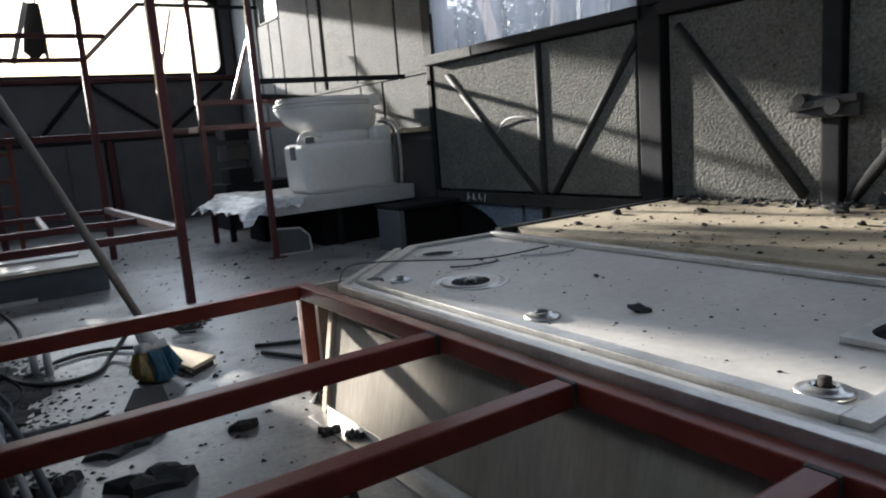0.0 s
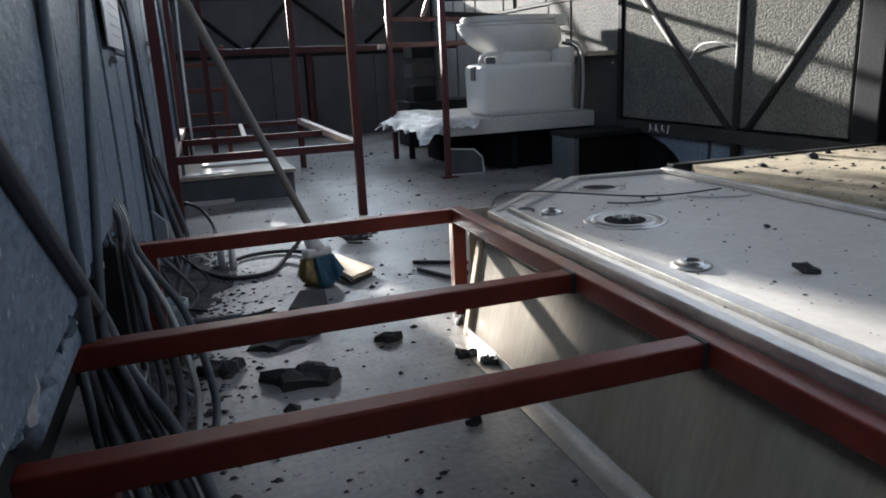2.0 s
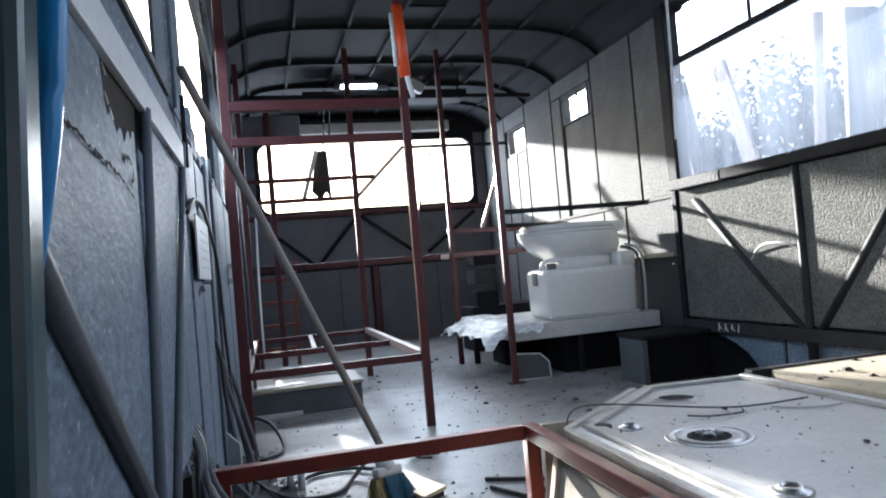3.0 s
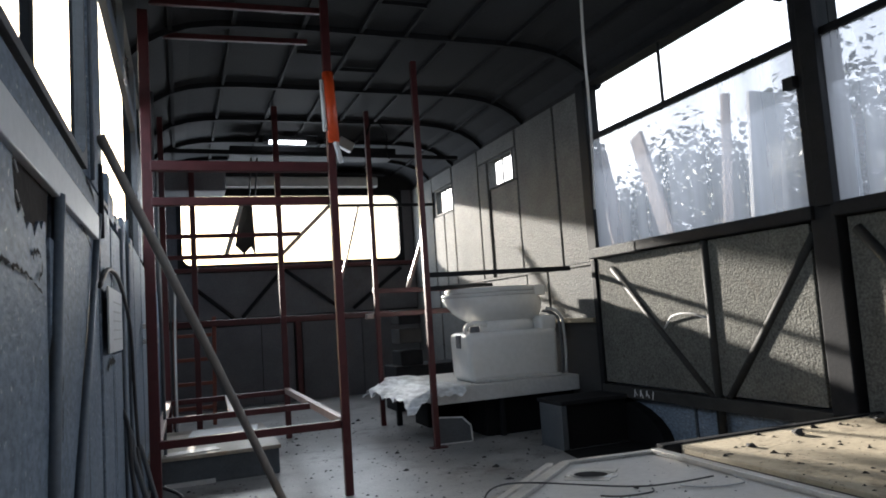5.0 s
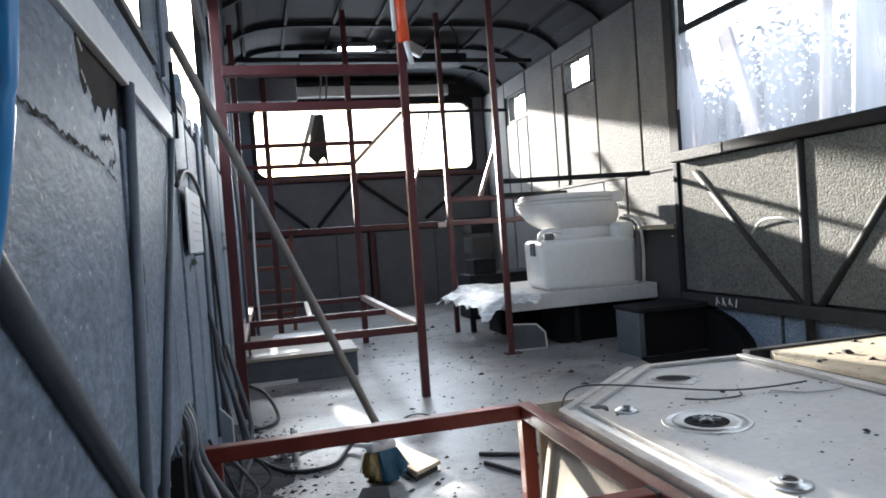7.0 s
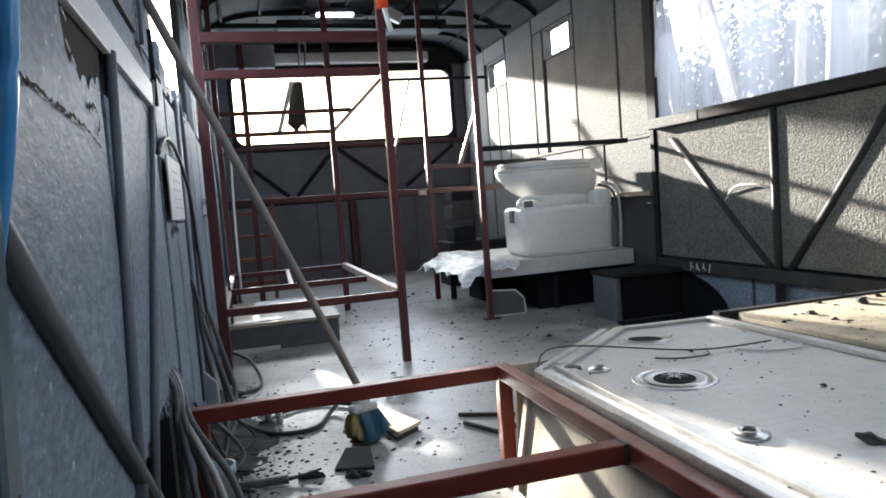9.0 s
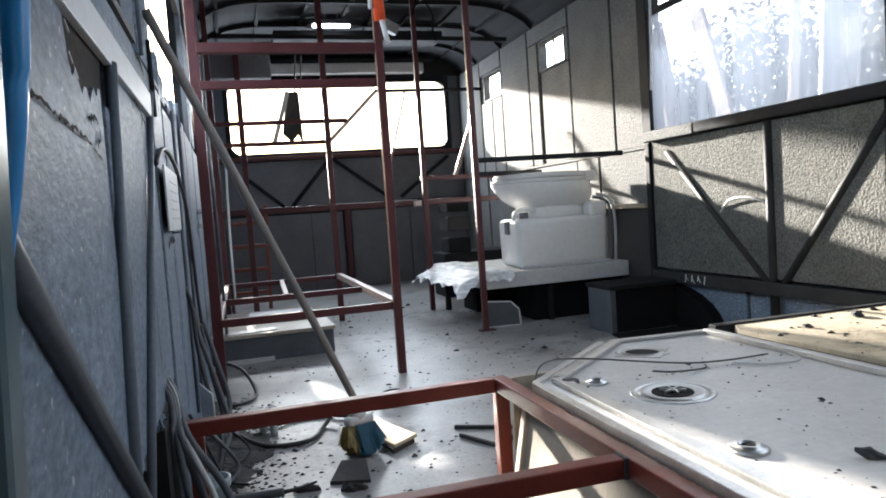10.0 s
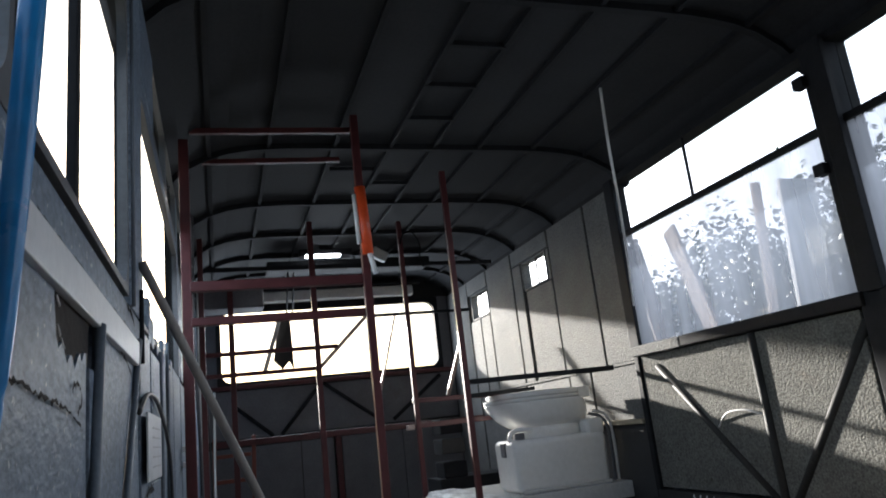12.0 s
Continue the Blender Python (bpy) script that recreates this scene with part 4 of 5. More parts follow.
def wedge(x0, x1, y0, y1, thick, bevel=0.004):
    bm = bmesh.new()
    vs = [bm.verts.new((x, y, plat_z(y) + dz)) for dz in (-thick, 0) for x, y in ((x0, y0), (x1, y0), (x1, y1), (x0, y1))]
    for f in ((3, 2, 1, 0), (4, 5, 6, 7), (0, 1, 5, 4), (1, 2, 6, 5), (2, 3, 7, 6), (3, 0, 4, 7)):
        bm.faces.new([vs[i] for i in f])
    bmesh.ops.bevel(bm, geom=bm.edges[:], offset=bevel, segments=2, affect='EDGES', profile=0.6)
    return bm


platform = thing("platform", (1.65, 4.35, 0), "whitewashed board platform over the wheel housing", "platform")
part("top_board", wedge(1.262, 2.072, 3.95, 4.76, 0.078), M_BOARD, platform)
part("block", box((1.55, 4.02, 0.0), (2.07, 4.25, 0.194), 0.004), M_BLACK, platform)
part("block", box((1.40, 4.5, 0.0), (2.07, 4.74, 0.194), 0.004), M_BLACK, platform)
part("strut", box((1.62, 3.985, 0.0), (1.645, 4.01, 0.194), 0.002), M_DARK, platform)
part("strut", box((1.28, 4.70, 0.0), (1.31, 4.73, 0.194), 0.002), M_DARK, platform)
bm = bmesh.new()
face = [(1.25, 0.0), (1.445, 0.0), (1.44, 0.075), (1.40, 0.118), (1.25, 0.135)]
fr = [bm.verts.new((x, 3.962, z)) for x, z in face]
bk = [bm.verts.new((x + 0.01, 3.974, z)) for x, z in face]
bm.faces.new(fr)
bm.faces.new(bk[::-1])
for i in range(5):
    bm.faces.new((fr[(i + 1) % 5], fr[i], bk[i], bk[(i + 1) % 5]))
bmesh.ops.recalc_face_normals(bm, faces=bm.faces[:])
offcut = solid("sheet_offcut", bm, M_TUBE, "grey offcut of sheet with pale edges under the platform", "board")
for (x0, z0), (x1, z1) in zip(face[:-1], face[1:]):
    part("edge", bar((x0, 3.961, z0 + 0.004), (x1, 3.961, z1), 0.007, 0.005, 0.001), M_WHITE, offcut, "pale cut edge")

TT = Matrix.Translation((1.522, 4.053, PZ + 0.002)) @ Matrix.Rotation(radians(-2), 4, 'Z')
toilet = thing("toilet", (1.75, 4.15, PZ), "white plastic cassette toilet with closed lid on the platform", "toilet")


def local(bm):
    bmesh.ops.transform(bm, matrix=TT, verts=bm.verts)
    return bm


def round_box(lo, hi, r, taper=0.0):
    """A moulded box with soft edges, a little narrower at its foot."""
    bm = box(lo, hi, 0.0)
    bmesh.ops.bevel(bm, geom=bm.edges[:], offset=r, segments=4, affect='EDGES', profile=0.5)
    mid = (lo[0] + hi[0]) / 2
    for v in bm.verts:
        v.co.x = mid + (v.co.x - mid) * (1 - taper * (hi[2] - v.co.z) / (hi[2] - lo[2]))
    return bm


part("tank", local(round_box((-0.048, -0.04, 0), (0.475, 0.25, 0.255), 0.032, 0.03)), M_CERAM, toilet, "", True)
part("tank_back", local(round_box((0.375, -0.03, 0.235), (0.475, 0.25, 0.322), 0.020)), M_CERAM, toilet, "", True)
part("tank_foot", local(round_box((-0.02, -0.045, 0.0), (0.465, 0.24, 0.014), 0.004)), M_BOARD, toilet)
part("handle", local(tube([(-0.02, 0.03, 0.238), (-0.030, 0.03, 0.268), (-0.01, 0.028, 0.296), (0.04, 0.026, 0.304), (0.09, 0.026, 0.290)], 0.012, 12)), M_CERAM, toilet, "", True)
# Solid darker blocks colour in the shade inside the two grip openings.
part("handle_slot", local(box((-0.005, 0.018, 0.252), (0.050, 0.042, 0.288), 0.008)), M_REAR, toilet, "shadowed handle slot")
part("side_slot", local(box((-0.054, 0.06, 0.175), (-0.040, 0.125, 0.245), 0.006)), M_REAR, toilet, "shadowed grip recess")
part("neck", local(lathe([(1.0, 0.240), (1.0, 0.285), (0.95, 0.31)], (0.22, 0.12, 0), 40, None, (0.185, 0.120))), M_CERAM, toilet, "", True)
bowl = lathe([(0.56, 0.296), (0.70, 0.305), (0.82, 0.328), (0.92, 0.360), (0.975, 0.395), (1.0, 0.432), (0.985, 0.440), (0.7, 0.440)], (0, 0, 0), 48, None, (0.277, 0.18))
for v in bowl.verts:
    w = (0.440 - v.co.z) / 0.145
    v.co.x += 0.170 + 0.065 * w
    v.co.y += 0.14
part("bowl", local(bowl), M_CERAM, toilet, "", True)
seat = lathe([(0.95, 0.441), (0.99, 0.444), (0.99, 0.456), (0.955, 0.460)], (0.170, 0.14, 0), 48, None, (0.277, 0.18))
part("seat", local(seat), M_CERAM, toilet, "", True)
lid = lathe([(0.93, 0.462), (0.965, 0.465), (0.965, 0.478), (0.92, 0.488), (0.5, 0.493)], (0.176, 0.14, 0), 48, None, (0.272, 0.177))
part("lid", local(lid), M_CERAM, toilet, "", True)
for dy in (0.07, 0.21):
    part("hinge", local(tube([(0.420, dy - 0.02, 0.470), (0.420, dy + 0.02, 0.470)], 0.014, 10)), M_CERAM, toilet, "", True)
part("hinge_block", local(round_box((0.385, 0.03, 0.430), (0.452, 0.25, 0.488), 0.010)), M_CERAM, toilet, "", True)
for i, x in enumerate((0.492, 0.514)):
    part("outlet_pipe", local(tube([(x, -0.02, 0.005), (x + 0.004, -0.025, 0.15), (x, -0.02, 0.28), (x - 0.02, 0.0, 0.325 + 0.012 * i), (x - 0.07, 0.03, 0.345 + 0.012 * i)], 0.008, 10)), (M_GCABLE, M_WCABLE)[i], toilet, "grey waste hose", True)

# crumpled plastic over the platform's edge
bm = bmesh.new()
NX, NY = 26, 46
grid = []
for i in range(NX + 1):
    row = []
    for j in range(NY + 1):
        u, v = i / NX, j / NY
        x, y = 1.115 + 0.30 * u - 0.02 * v, 3.925 + 0.88 * v
        z = plat_z(y) + 0.006
        fold = noise.fractal(Vector((x * 11, y * 6, 0.3)), 0.8, 2.0, 3)
        crease = abs(noise.noise(Vector((x * 16, y * 10, 2.0))))
        up = max(0.0, 1 - u * 2.0)
        z += 0.006 * abs(fold) + up * (0.035 * crease + 0.022 * fold + 0.012)
        if x < 1.25:
            z -= (1.25 - x) * (0.62 + 0.45 * noise.noise(Vector((y * 7, 1.0, 0))))
        if y < 3.95:
            z -= (3.95 - y) * (1.6 + noise.noise(Vector((x * 30, 0, 0))))
        z = max(z, plat_z(y) + 0.003) if x > 1.255 and y > 3.945 else z
        row.append(bm.verts.new((x + 0.02 * fold * up, y + 0.01 * crease - 0.004, z)))
    grid.append(row)
for i in range(NX):
    for j in range(NY):
        bm.faces.new((grid[i][j], grid[i + 1][j], grid[i + 1][j + 1], grid[i][j + 1]))
solid("plastic_sheet", bm, M_PLASTIC, "crumpled clear plastic sheet draped over the platform", "sheet", smooth=True)

# Black curved plate, added to draw the shaded wall area behind the housing.
wall_shade_plate = bmesh.new()
curve = [(3.64, 0.0), (3.64, 0.196)] + [(3.20 + 0.40 * (1 - math.cos(a)), 0.0 + 0.19 * math.sin(a)) for a in (1.4, 1.15, 0.9, 0.65, 0.4, 0.2, 0.0)]
near = [wall_shade_plate.verts.new((2.02, y, z)) for y, z in curve]
back = [wall_shade_plate.verts.new((2.074, y, z)) for y, z in curve]
wall_shade_plate.faces.new(near)
wall_shade_plate.faces.new(back[::-1])
for i in range(len(curve)):
    j = (i + 1) % len(curve)
    wall_shade_plate.faces.new((near[j], near[i], back[i], back[j]))
bmesh.ops.recalc_face_normals(wall_shade_plate, faces=wall_shade_plate.faces[:])
solid("wall_shade_plate", wall_shade_plate, M_BLACK, "black curved plate for the shade low on the wall", "wheel arch")
arch_box = thing("wheel_housing", (1.85, 3.7, 0), "wheel housing box beside the wall, its shaded front coloured black", "box")
# Closed black body draws the shaded void at the housing's front.
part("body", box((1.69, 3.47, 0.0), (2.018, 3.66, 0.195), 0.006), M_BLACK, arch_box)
part("lid", box((1.67, 3.45, 0.195), (2.018, 3.68, 0.215), 0.004), M_DARK, arch_box)
# Grey slab puts the left face's lighter shading into colour.
part("lit_side", box((1.672, 3.455, 0.0), (1.70, 3.66, 0.195), 0.003), M_TUBE, arch_box)
# Black slab added for the dark step well: its shade is drawn flat.
solid("dark_well_slab", slab([(1.50, 2.36), (1.66, 3.44), (2.018, 3.44), (2.018, 3.0), (1.9, 2.36)], 0.0, 0.006, 0.002), M_BLACK, "black slab standing in for the dark step well beside the wheel housing", "mat")

# ---------------------------------------------------------------- floor box under the bunk
crate = thing("floor_box", (0.22, 4.2, 0), "dusty grey box on the floor below the bunk", "box")
part("body", box((-0.04, 3.845, 0.0), (0.488, 4.60, 0.108), 0.006), M_TUBE, crate)
part("lid", box((-0.042, 3.835, 0.108), (0.495, 4.61, 0.124), 0.003), M_PANEL, crate, "brown-grey dusty lid")
part("skirt", box((0.02, 3.828, 0.0), (0.22, 3.842, 0.018), 0.002), M_BOARD, crate)
solid("metal_offcut", box((0.02, 3.87, 0.1245), (0.24, 3.96, 0.128), 0.001, None, Matrix.Rotation(0.2, 4, 'Z')), M_ALU, "bright metal offcut lying on the box", "offcut")
solid("white_plate", box((0.12, 4.12, 0.1245), (0.44, 4.5, 0.134), 0.002, None, Matrix.Rotation(-0.12, 4, 'Z')), M_WHITE, "white plate lying on the floor box", "plate")

# ---------------------------------------------------------------- broom
broom = thing("broom", (0.36, 2.44, 0), "broom with wooden pole leaning on the window ledge", "broom")
part("pole", tube([(0.363, 2.468, 0.12), (0.17, 2.325, 0.57), (-0.040, 2.171, 1.048)], 0.0098, 12, steps=5), M_WOODPOLE, broom, "", True)
HT = Matrix.Translation((0.360, 2.456, 0.086)) @ Matrix.Rotation(0.35, 4, 'Z') @ Matrix.Rotation(-0.18, 4, 'X') @ Matrix.Scale(0.84, 4)
head = box((-0.044, -0.022, -0.014), (0.044, 0.022, 0.016), 0.010)
bmesh.ops.transform(head, matrix=HT, verts=head.verts)
part("head", head, M_BOARD, broom, "pale broom head", True)
sock = lathe([(0.024, 0), (0.020, 0.02), (0.015, 0.055)], (0.360, 2.460, 0.092), 14, Matrix.Rotation(-0.42, 4, 'Y'))
part("socket", sock, M_BOARD, broom, "", True)


def bristles(x0, x1, y0, y1, seed, n):
    rnd = random.Random(seed)
    bm = bmesh.new()
    for _ in range(n):
        x, y = rnd.uniform(x0, x1), rnd.uniform(y0, y1)
        ex, ey = x * 1.28 + rnd.gauss(0, 0.005), y * 1.7 - 0.008 + rnd.gauss(0, 0.005)
        a = HT @ Vector((x, y, -0.012))
        b = HT @ Vector((ex, ey, -0.098 + 18 * x * x + 10 * y * y - rnd.uniform(0, 0.010)))
        b.z = max(b.z, 0.002)
        s = 0.0013
        q = [a + Vector((s, 0, 0)), a + Vector((-s, s, 0)), a + Vector((-s, -s, 0)), b + Vector((s, 0, 0)), b + Vector((-s, s, 0)), b + Vector((-s, -s, 0))]
        v = [bm.verts.new(p) for p in q]
        for f in ((0, 1, 4, 3), (1, 2, 5, 4), (2, 0, 3, 5)):
            bm.faces.new([v[i] for i in f])
    return bm


part("bristle_tuft", bristles(-0.020, 0.044, -0.022, 0.020, 3, 1700), M_BLUEBR, broom, "blue bristles")
part("bristle_tuft", bristles(-0.046, -0.018, -0.014, 0.022, 4, 800), M_YELBR, broom, "yellow and green bristles")
dust = thing("dustpan_board", (0.46, 2.53, 0), "pale board lying on the floor behind the broom", "board")
part("plate", slab([(0.385, 2.60), (0.445, 2.66), (0.515, 2.47), (0.44, 2.41)], 0.012, 0.022, 0.002), M_WOODEDGE, dust)
part("underside", slab([(0.40, 2.59), (0.44, 2.64), (0.505, 2.46), (0.435, 2.40)], 0.0, 0.012, 0.002), M_CARD, dust, "brown edge")
solid("dark_tile", slab([(0.255, 2.27), (0.30, 2.40), (0.36, 2.38), (0.345, 2.24)], 0.0, 0.008, 0.002), M_DEBRIS, "dark grey broken tile on the floor", "tile")

# ---------------------------------------------------------------- cables, hoses and pipes
M_CUP = mat("pale_blue_plastic", (0.42, 0.50, 0.54), (0.30, 0.36, 0.40), rough=0.4, scale=9, fine=60, bump=0.05)
W = XL + 0.016


def line_thing(name, pts, r, m, label, category="cable", group="", sides=8, steps=6):
    return solid(name, tube(pts, r, sides, None, steps), m, label, category, "", True, group)


lance = thing("sealant_lance", (0.12, 2.25, 0.01), "grey tube with a thin black nozzle lying on the floor", "tube")
part("barrel", tube([(0.02, 2.262, 0.011), (0.085, 2.252, 0.011), (0.150, 2.246, 0.012)], 0.010, 12), M_GCABLE, lance, "", True)
part("nozzle", tube([(0.150, 2.246, 0.012), (0.19, 2.246, 0.016), (0.224, 2.248, 0.022)], 0.005, 8, None, 5, 0.5), M_RUBBER, lance, "thin black nozzle", True)
hose_rnd = random.Random(11)
for i in range(6):
    a, b = 0.017 * i, hose_rnd.uniform(-0.01, 0.01)
    line_thing("hose", [(-0.14, 1.90 + b, 0.27 - 0.012 * i), (-0.105 + a * 0.4, 1.76 + b, 0.235), (-0.082 + a * 0.7, 1.66 + b, 0.165 - 0.01 * (i % 2)), (-0.060 + a, 1.58 + b, 0.085 + 0.01 * (i % 3)), (-0.030 + a * 1.1, 1.50 + b, 0.040 + 0.008 * (i % 2)),
                        (-0.005 + a * 1.1, 1.36, 0.016), (0.0 + a * 1.3, 1.10 + b, 0.012), (0.01 + a * 1.3, 0.75, 0.012)],
               0.0075 + 0.0015 * (i % 2), (M_TUBE, M_GCABLE, M_TUBE, M_RUBBER, M_GCABLE, M_TUBE)[i], "dusty grey hose curling out of the wall foot", "hose", "wall hoses", 10)
for i in range(5):
    a = 0.020 * i
    line_thing("hose", [(XL - 0.03, 2.02 + 0.03 * i, 0.36 + 0.015 * (i % 3)), (W + 0.002, 1.96 + 0.02 * i, 0.325), (W + 0.006 + a * 0.3, 1.93, 0.26), (W + 0.010 + a, 1.89 - 0.02 * (i % 2), 0.16), (W + 0.02 + a * 1.3, 1.84 - 0.02 * i, 0.06), (W + 0.02 + a * 1.2, 1.70, 0.012)],
               0.0055 + 0.001 * (i % 3), (M_GCABLE, M_TUBE, M_GCABLE, M_WCABLE, M_TUBE)[i], "grey hose fanning down the wall foot", "hose", "wall hoses", 10)
line_thing("insulated_pipe", [(-0.068, 1.285, 0.262), (-0.064, 1.40, 0.272), (-0.066, 1.53, 0.268)], 0.019, M_FOAM, "thick grey insulated pipe along the broken wall foot", "pipe", "", 14)
solid("wall_scrap", box((-0.075, 1.80, 0.004), (-0.030, 1.885, 0.085), 0.004, None, Matrix.Rotation(0.25, 4, 'Y')), M_TUBE, "grey block lying among the hoses", "block")
for i in range(4):
    y = 2.62 + 0.13 * i
    line_thing("hose", [(XL - 0.03, y + 0.12, 0.52 - 0.05 * i), (W + 0.006, y + 0.06, 0.42 - 0.05 * i), (W + 0.016, y + 0.04, 0.30), (W + 0.035 + 0.015 * (i % 2), y, 0.18), (W + 0.06 + 0.02 * (i % 2), y - 0.06, 0.05), (W + 0.05, y - 0.2, 0.012)],
               0.006 + 0.0015 * (i % 2), (M_RUBBER, M_GCABLE)[i % 2], "dark hose hanging down the wall", "hose", "hanging hoses", 10)
for i in range(3):
    y = 2.3 + 0.12 * i
    line_thing("cable", [(W + 0.008, y, 0.20 - 0.05 * (i % 3)), (W + 0.035, y + 0.05, 0.11), (W + 0.07 + 0.03 * (i % 3), y + 0.02, 0.02), (W + 0.05, y - 0.12, 0.008), (W + 0.12, y - 0.2, 0.008)],
               0.0035 + 0.0015 * (i % 2), (M_RUBBER, M_GCABLE)[i % 2], "loose cable hanging to the floor", "cable", "loose cables")
line_thing("cable", [(0.02, 2.80, 0.02), (0.12, 2.62, 0.008), (0.24, 2.60, 0.007), (0.30, 2.72, 0.008), (0.36, 2.78, 0.05)], 0.0065, M_RUBBER, "black cable looped on the floor", "cable", "loose cables")
line_thing("cable", [(0.10, 2.72, 0.008), (0.20, 2.82, 0.008), (0.30, 2.83, 0.008), (0.38, 2.76, 0.012)], 0.006, M_RUBBER, "black cable looped on the floor", "cable", "loose cables")
line_thing("cable", [(0.0, 3.42, 0.10), (0.08, 3.36, 0.07), (0.12, 3.20, 0.012), (0.06, 3.10, 0.008), (0.0, 3.12, 0.01)], 0.006, M_RUBBER, "black cable loop beside the bunk post", "cable", "loose cables")
line_thing("cable", [(W + 0.004, 2.10, 0.74), (W + 0.006, 2.28, 0.785), (W + 0.008, 2.55, 0.77), (W + 0.01, 2.85, 0.66), (W + 0.01, 2.98, 0.45), (W + 0.02, 3.0, 0.2)], 0.005, M_RUBBER, "black cable arched over the white card")
line_thing("cable", [(2.055, 3.19, 0.50), (2.03, 3.09, 0.565), (2.03, 2.98, 0.575), (2.045, 2.905, 0.555)], 0.004, M_WCABLE, "thin cable arched across the foam lining")
line_thing("cable", [(1.63, 2.95, arch(1.63) - 0.02), (1.72, 3.1, 1.72), (1.95, 3.45, 1.60), (2.03, 3.58, 1.35), (2.03, 3.60, 1.1)], 0.006, M_WCABLE, "cable hanging from the roof to the window pillar")
line_thing("wire", [(0.655, 1.985, 0.238), (0.70, 2.04, 0.268), (0.80, 2.075, 0.262), (0.98, 1.955, CT + 0.002), (1.07, 1.915, CT + 0.004), (1.16, 1.895, CT + 0.010)], 0.0019, M_RUBBER, "thin black wire lying over the worktop", "wire", "worktop wires")
line_thing("wire", [(0.90, 1.93, CT), (0.93, 1.895, CT + 0.002), (1.0, 1.895, CT), (1.02, 1.92, CT)], 0.002, M_RUBBER, "thin black wire lying over the worktop", "wire", "worktop wires")
line_thing("wire", [(1.08, 1.905, CT), (1.12, 1.86, CT), (1.20, 1.85, CT), (1.21, 1.89, CT + 0.006)], 0.002, M_WCABLE, "thin pale wire lying over the worktop", "wire", "worktop wires")
for i, y in enumerate((3.62, 3.90, 5.20, 5.42, 5.75)):
    line_thing("conduit", [(W + 0.04 + 0.03 * (i % 3), y, 0.0), (W + 0.045 + 0.025 * (i % 3), y + 0.02, 0.6), (W + 0.035 + 0.02 * (i % 3), y, 1.1), (W + 0.04 + 0.02 * (i % 3), y + 0.02, 1.70)], 0.005 + 0.002 * (i % 2),
               (M_WCABLE, M_GCABLE, M_RUBBER)[i % 3], "conduit pipe fixed upright to the side wall", "pipe", "wall conduits")
solid("conduit", tube([(0.072, 4.70, 0.0), (0.074, 4.70, 0.55), (0.084, 4.70, 0.95)], 0.006, 10), M_WHITE, "slim white pipe standing beside the bunk", "pipe", "", True, "wall conduits")
for z in (0.60, 0.66):
    solid("pipe_clip", box((W + 0.005, 3.70, z), (W + 0.06, 3.78, z + 0.02), 0.003), M_WCABLE, "pale plastic clip on the wall conduits", "clip", "", False, "pipe clips")
for x, y, h in ((0.125, 2.74, 0.075), (0.155, 2.72, 0.085)):
    solid("pipe_stub", tube([(x, y, 0), (x, y, h)], 0.010, 12), M_WHITE, "short white plastic pipe standing on the floor", "pipe", "", True, "pipe stubs")
solid("plastic_cup", lathe([(0.030, 0.0), (0.031, 0.058), (0.036, 0.060), (0.036, 0.078), (0.030, 0.078), (0.028, 0.02), (0.01, 0.018)], (0.005, 2.225, 0.0), 28), M_CUP, "grey plastic cup standing on the floor", "cup", "", True)
solid("paper_label", box((0.0, 2.30, 0.155), (0.004, 2.36, 0.255), 0.001, None, Matrix.Rotation(0.35, 4, 'X') @ Matrix.Rotation(0.5, 4, 'Z')), M_WHITE, "white tag hanging among the cables", "tag")
hose = thing("blue_hose", (-0.01, 1.05, 0), "glossy blue hose hanging close to the wall", "hose")
part("pipe", tube([(0.012, 1.05, 1.15), (0.006, 1.05, 0.92), (-0.003, 1.05, 0.76), (-0.011, 1.05, 0.68), (-0.025, 1.05, 0.605), (-0.036, 1.05, 0.55), (-0.048, 1.05, 0.48)], 0.0075, 14), M_BLUE, hose, "", True)
part("upper_pipe", tube([(0.012, 1.05, 1.15), (0.018, 1.05, 1.4), (0.013, 1.05, arch(0) - 0.02)], 0.0075, 14), M_BLUE, hose, "", True)
solid("door_post", bar((-0.040, 0.985, 0.0), (-0.010, 0.985, 0.78), 0.03, 0.03, 0.006), M_TEAL, "dark teal painted upright at the wall", "post", "structure")

# ---------------------------------------------------------------- scraps and rubble
scraps = ((0.232, 1.874, 0.078, 0.04, 0.02), (0.431, 1.995, 0.035, 0.02, 0.012), (0.225, 2.085, 0.075, 0.05, 0.012), (0.092, 1.98, 0.045, 0.03, 0.018), (0.20, 2.26, 0.035, 0.014, 0.012), (0.30, 2.22, 0.03, 0.02, 0.012),
          (0.545, 1.85, 0.025, 0.02, 0.012), (0.57, 1.80, 0.02, 0.02, 0.012), (0.60, 2.02, 0.02, 0.018, 0.012), (0.46, 1.60, 0.014, 0.012, 0.01))


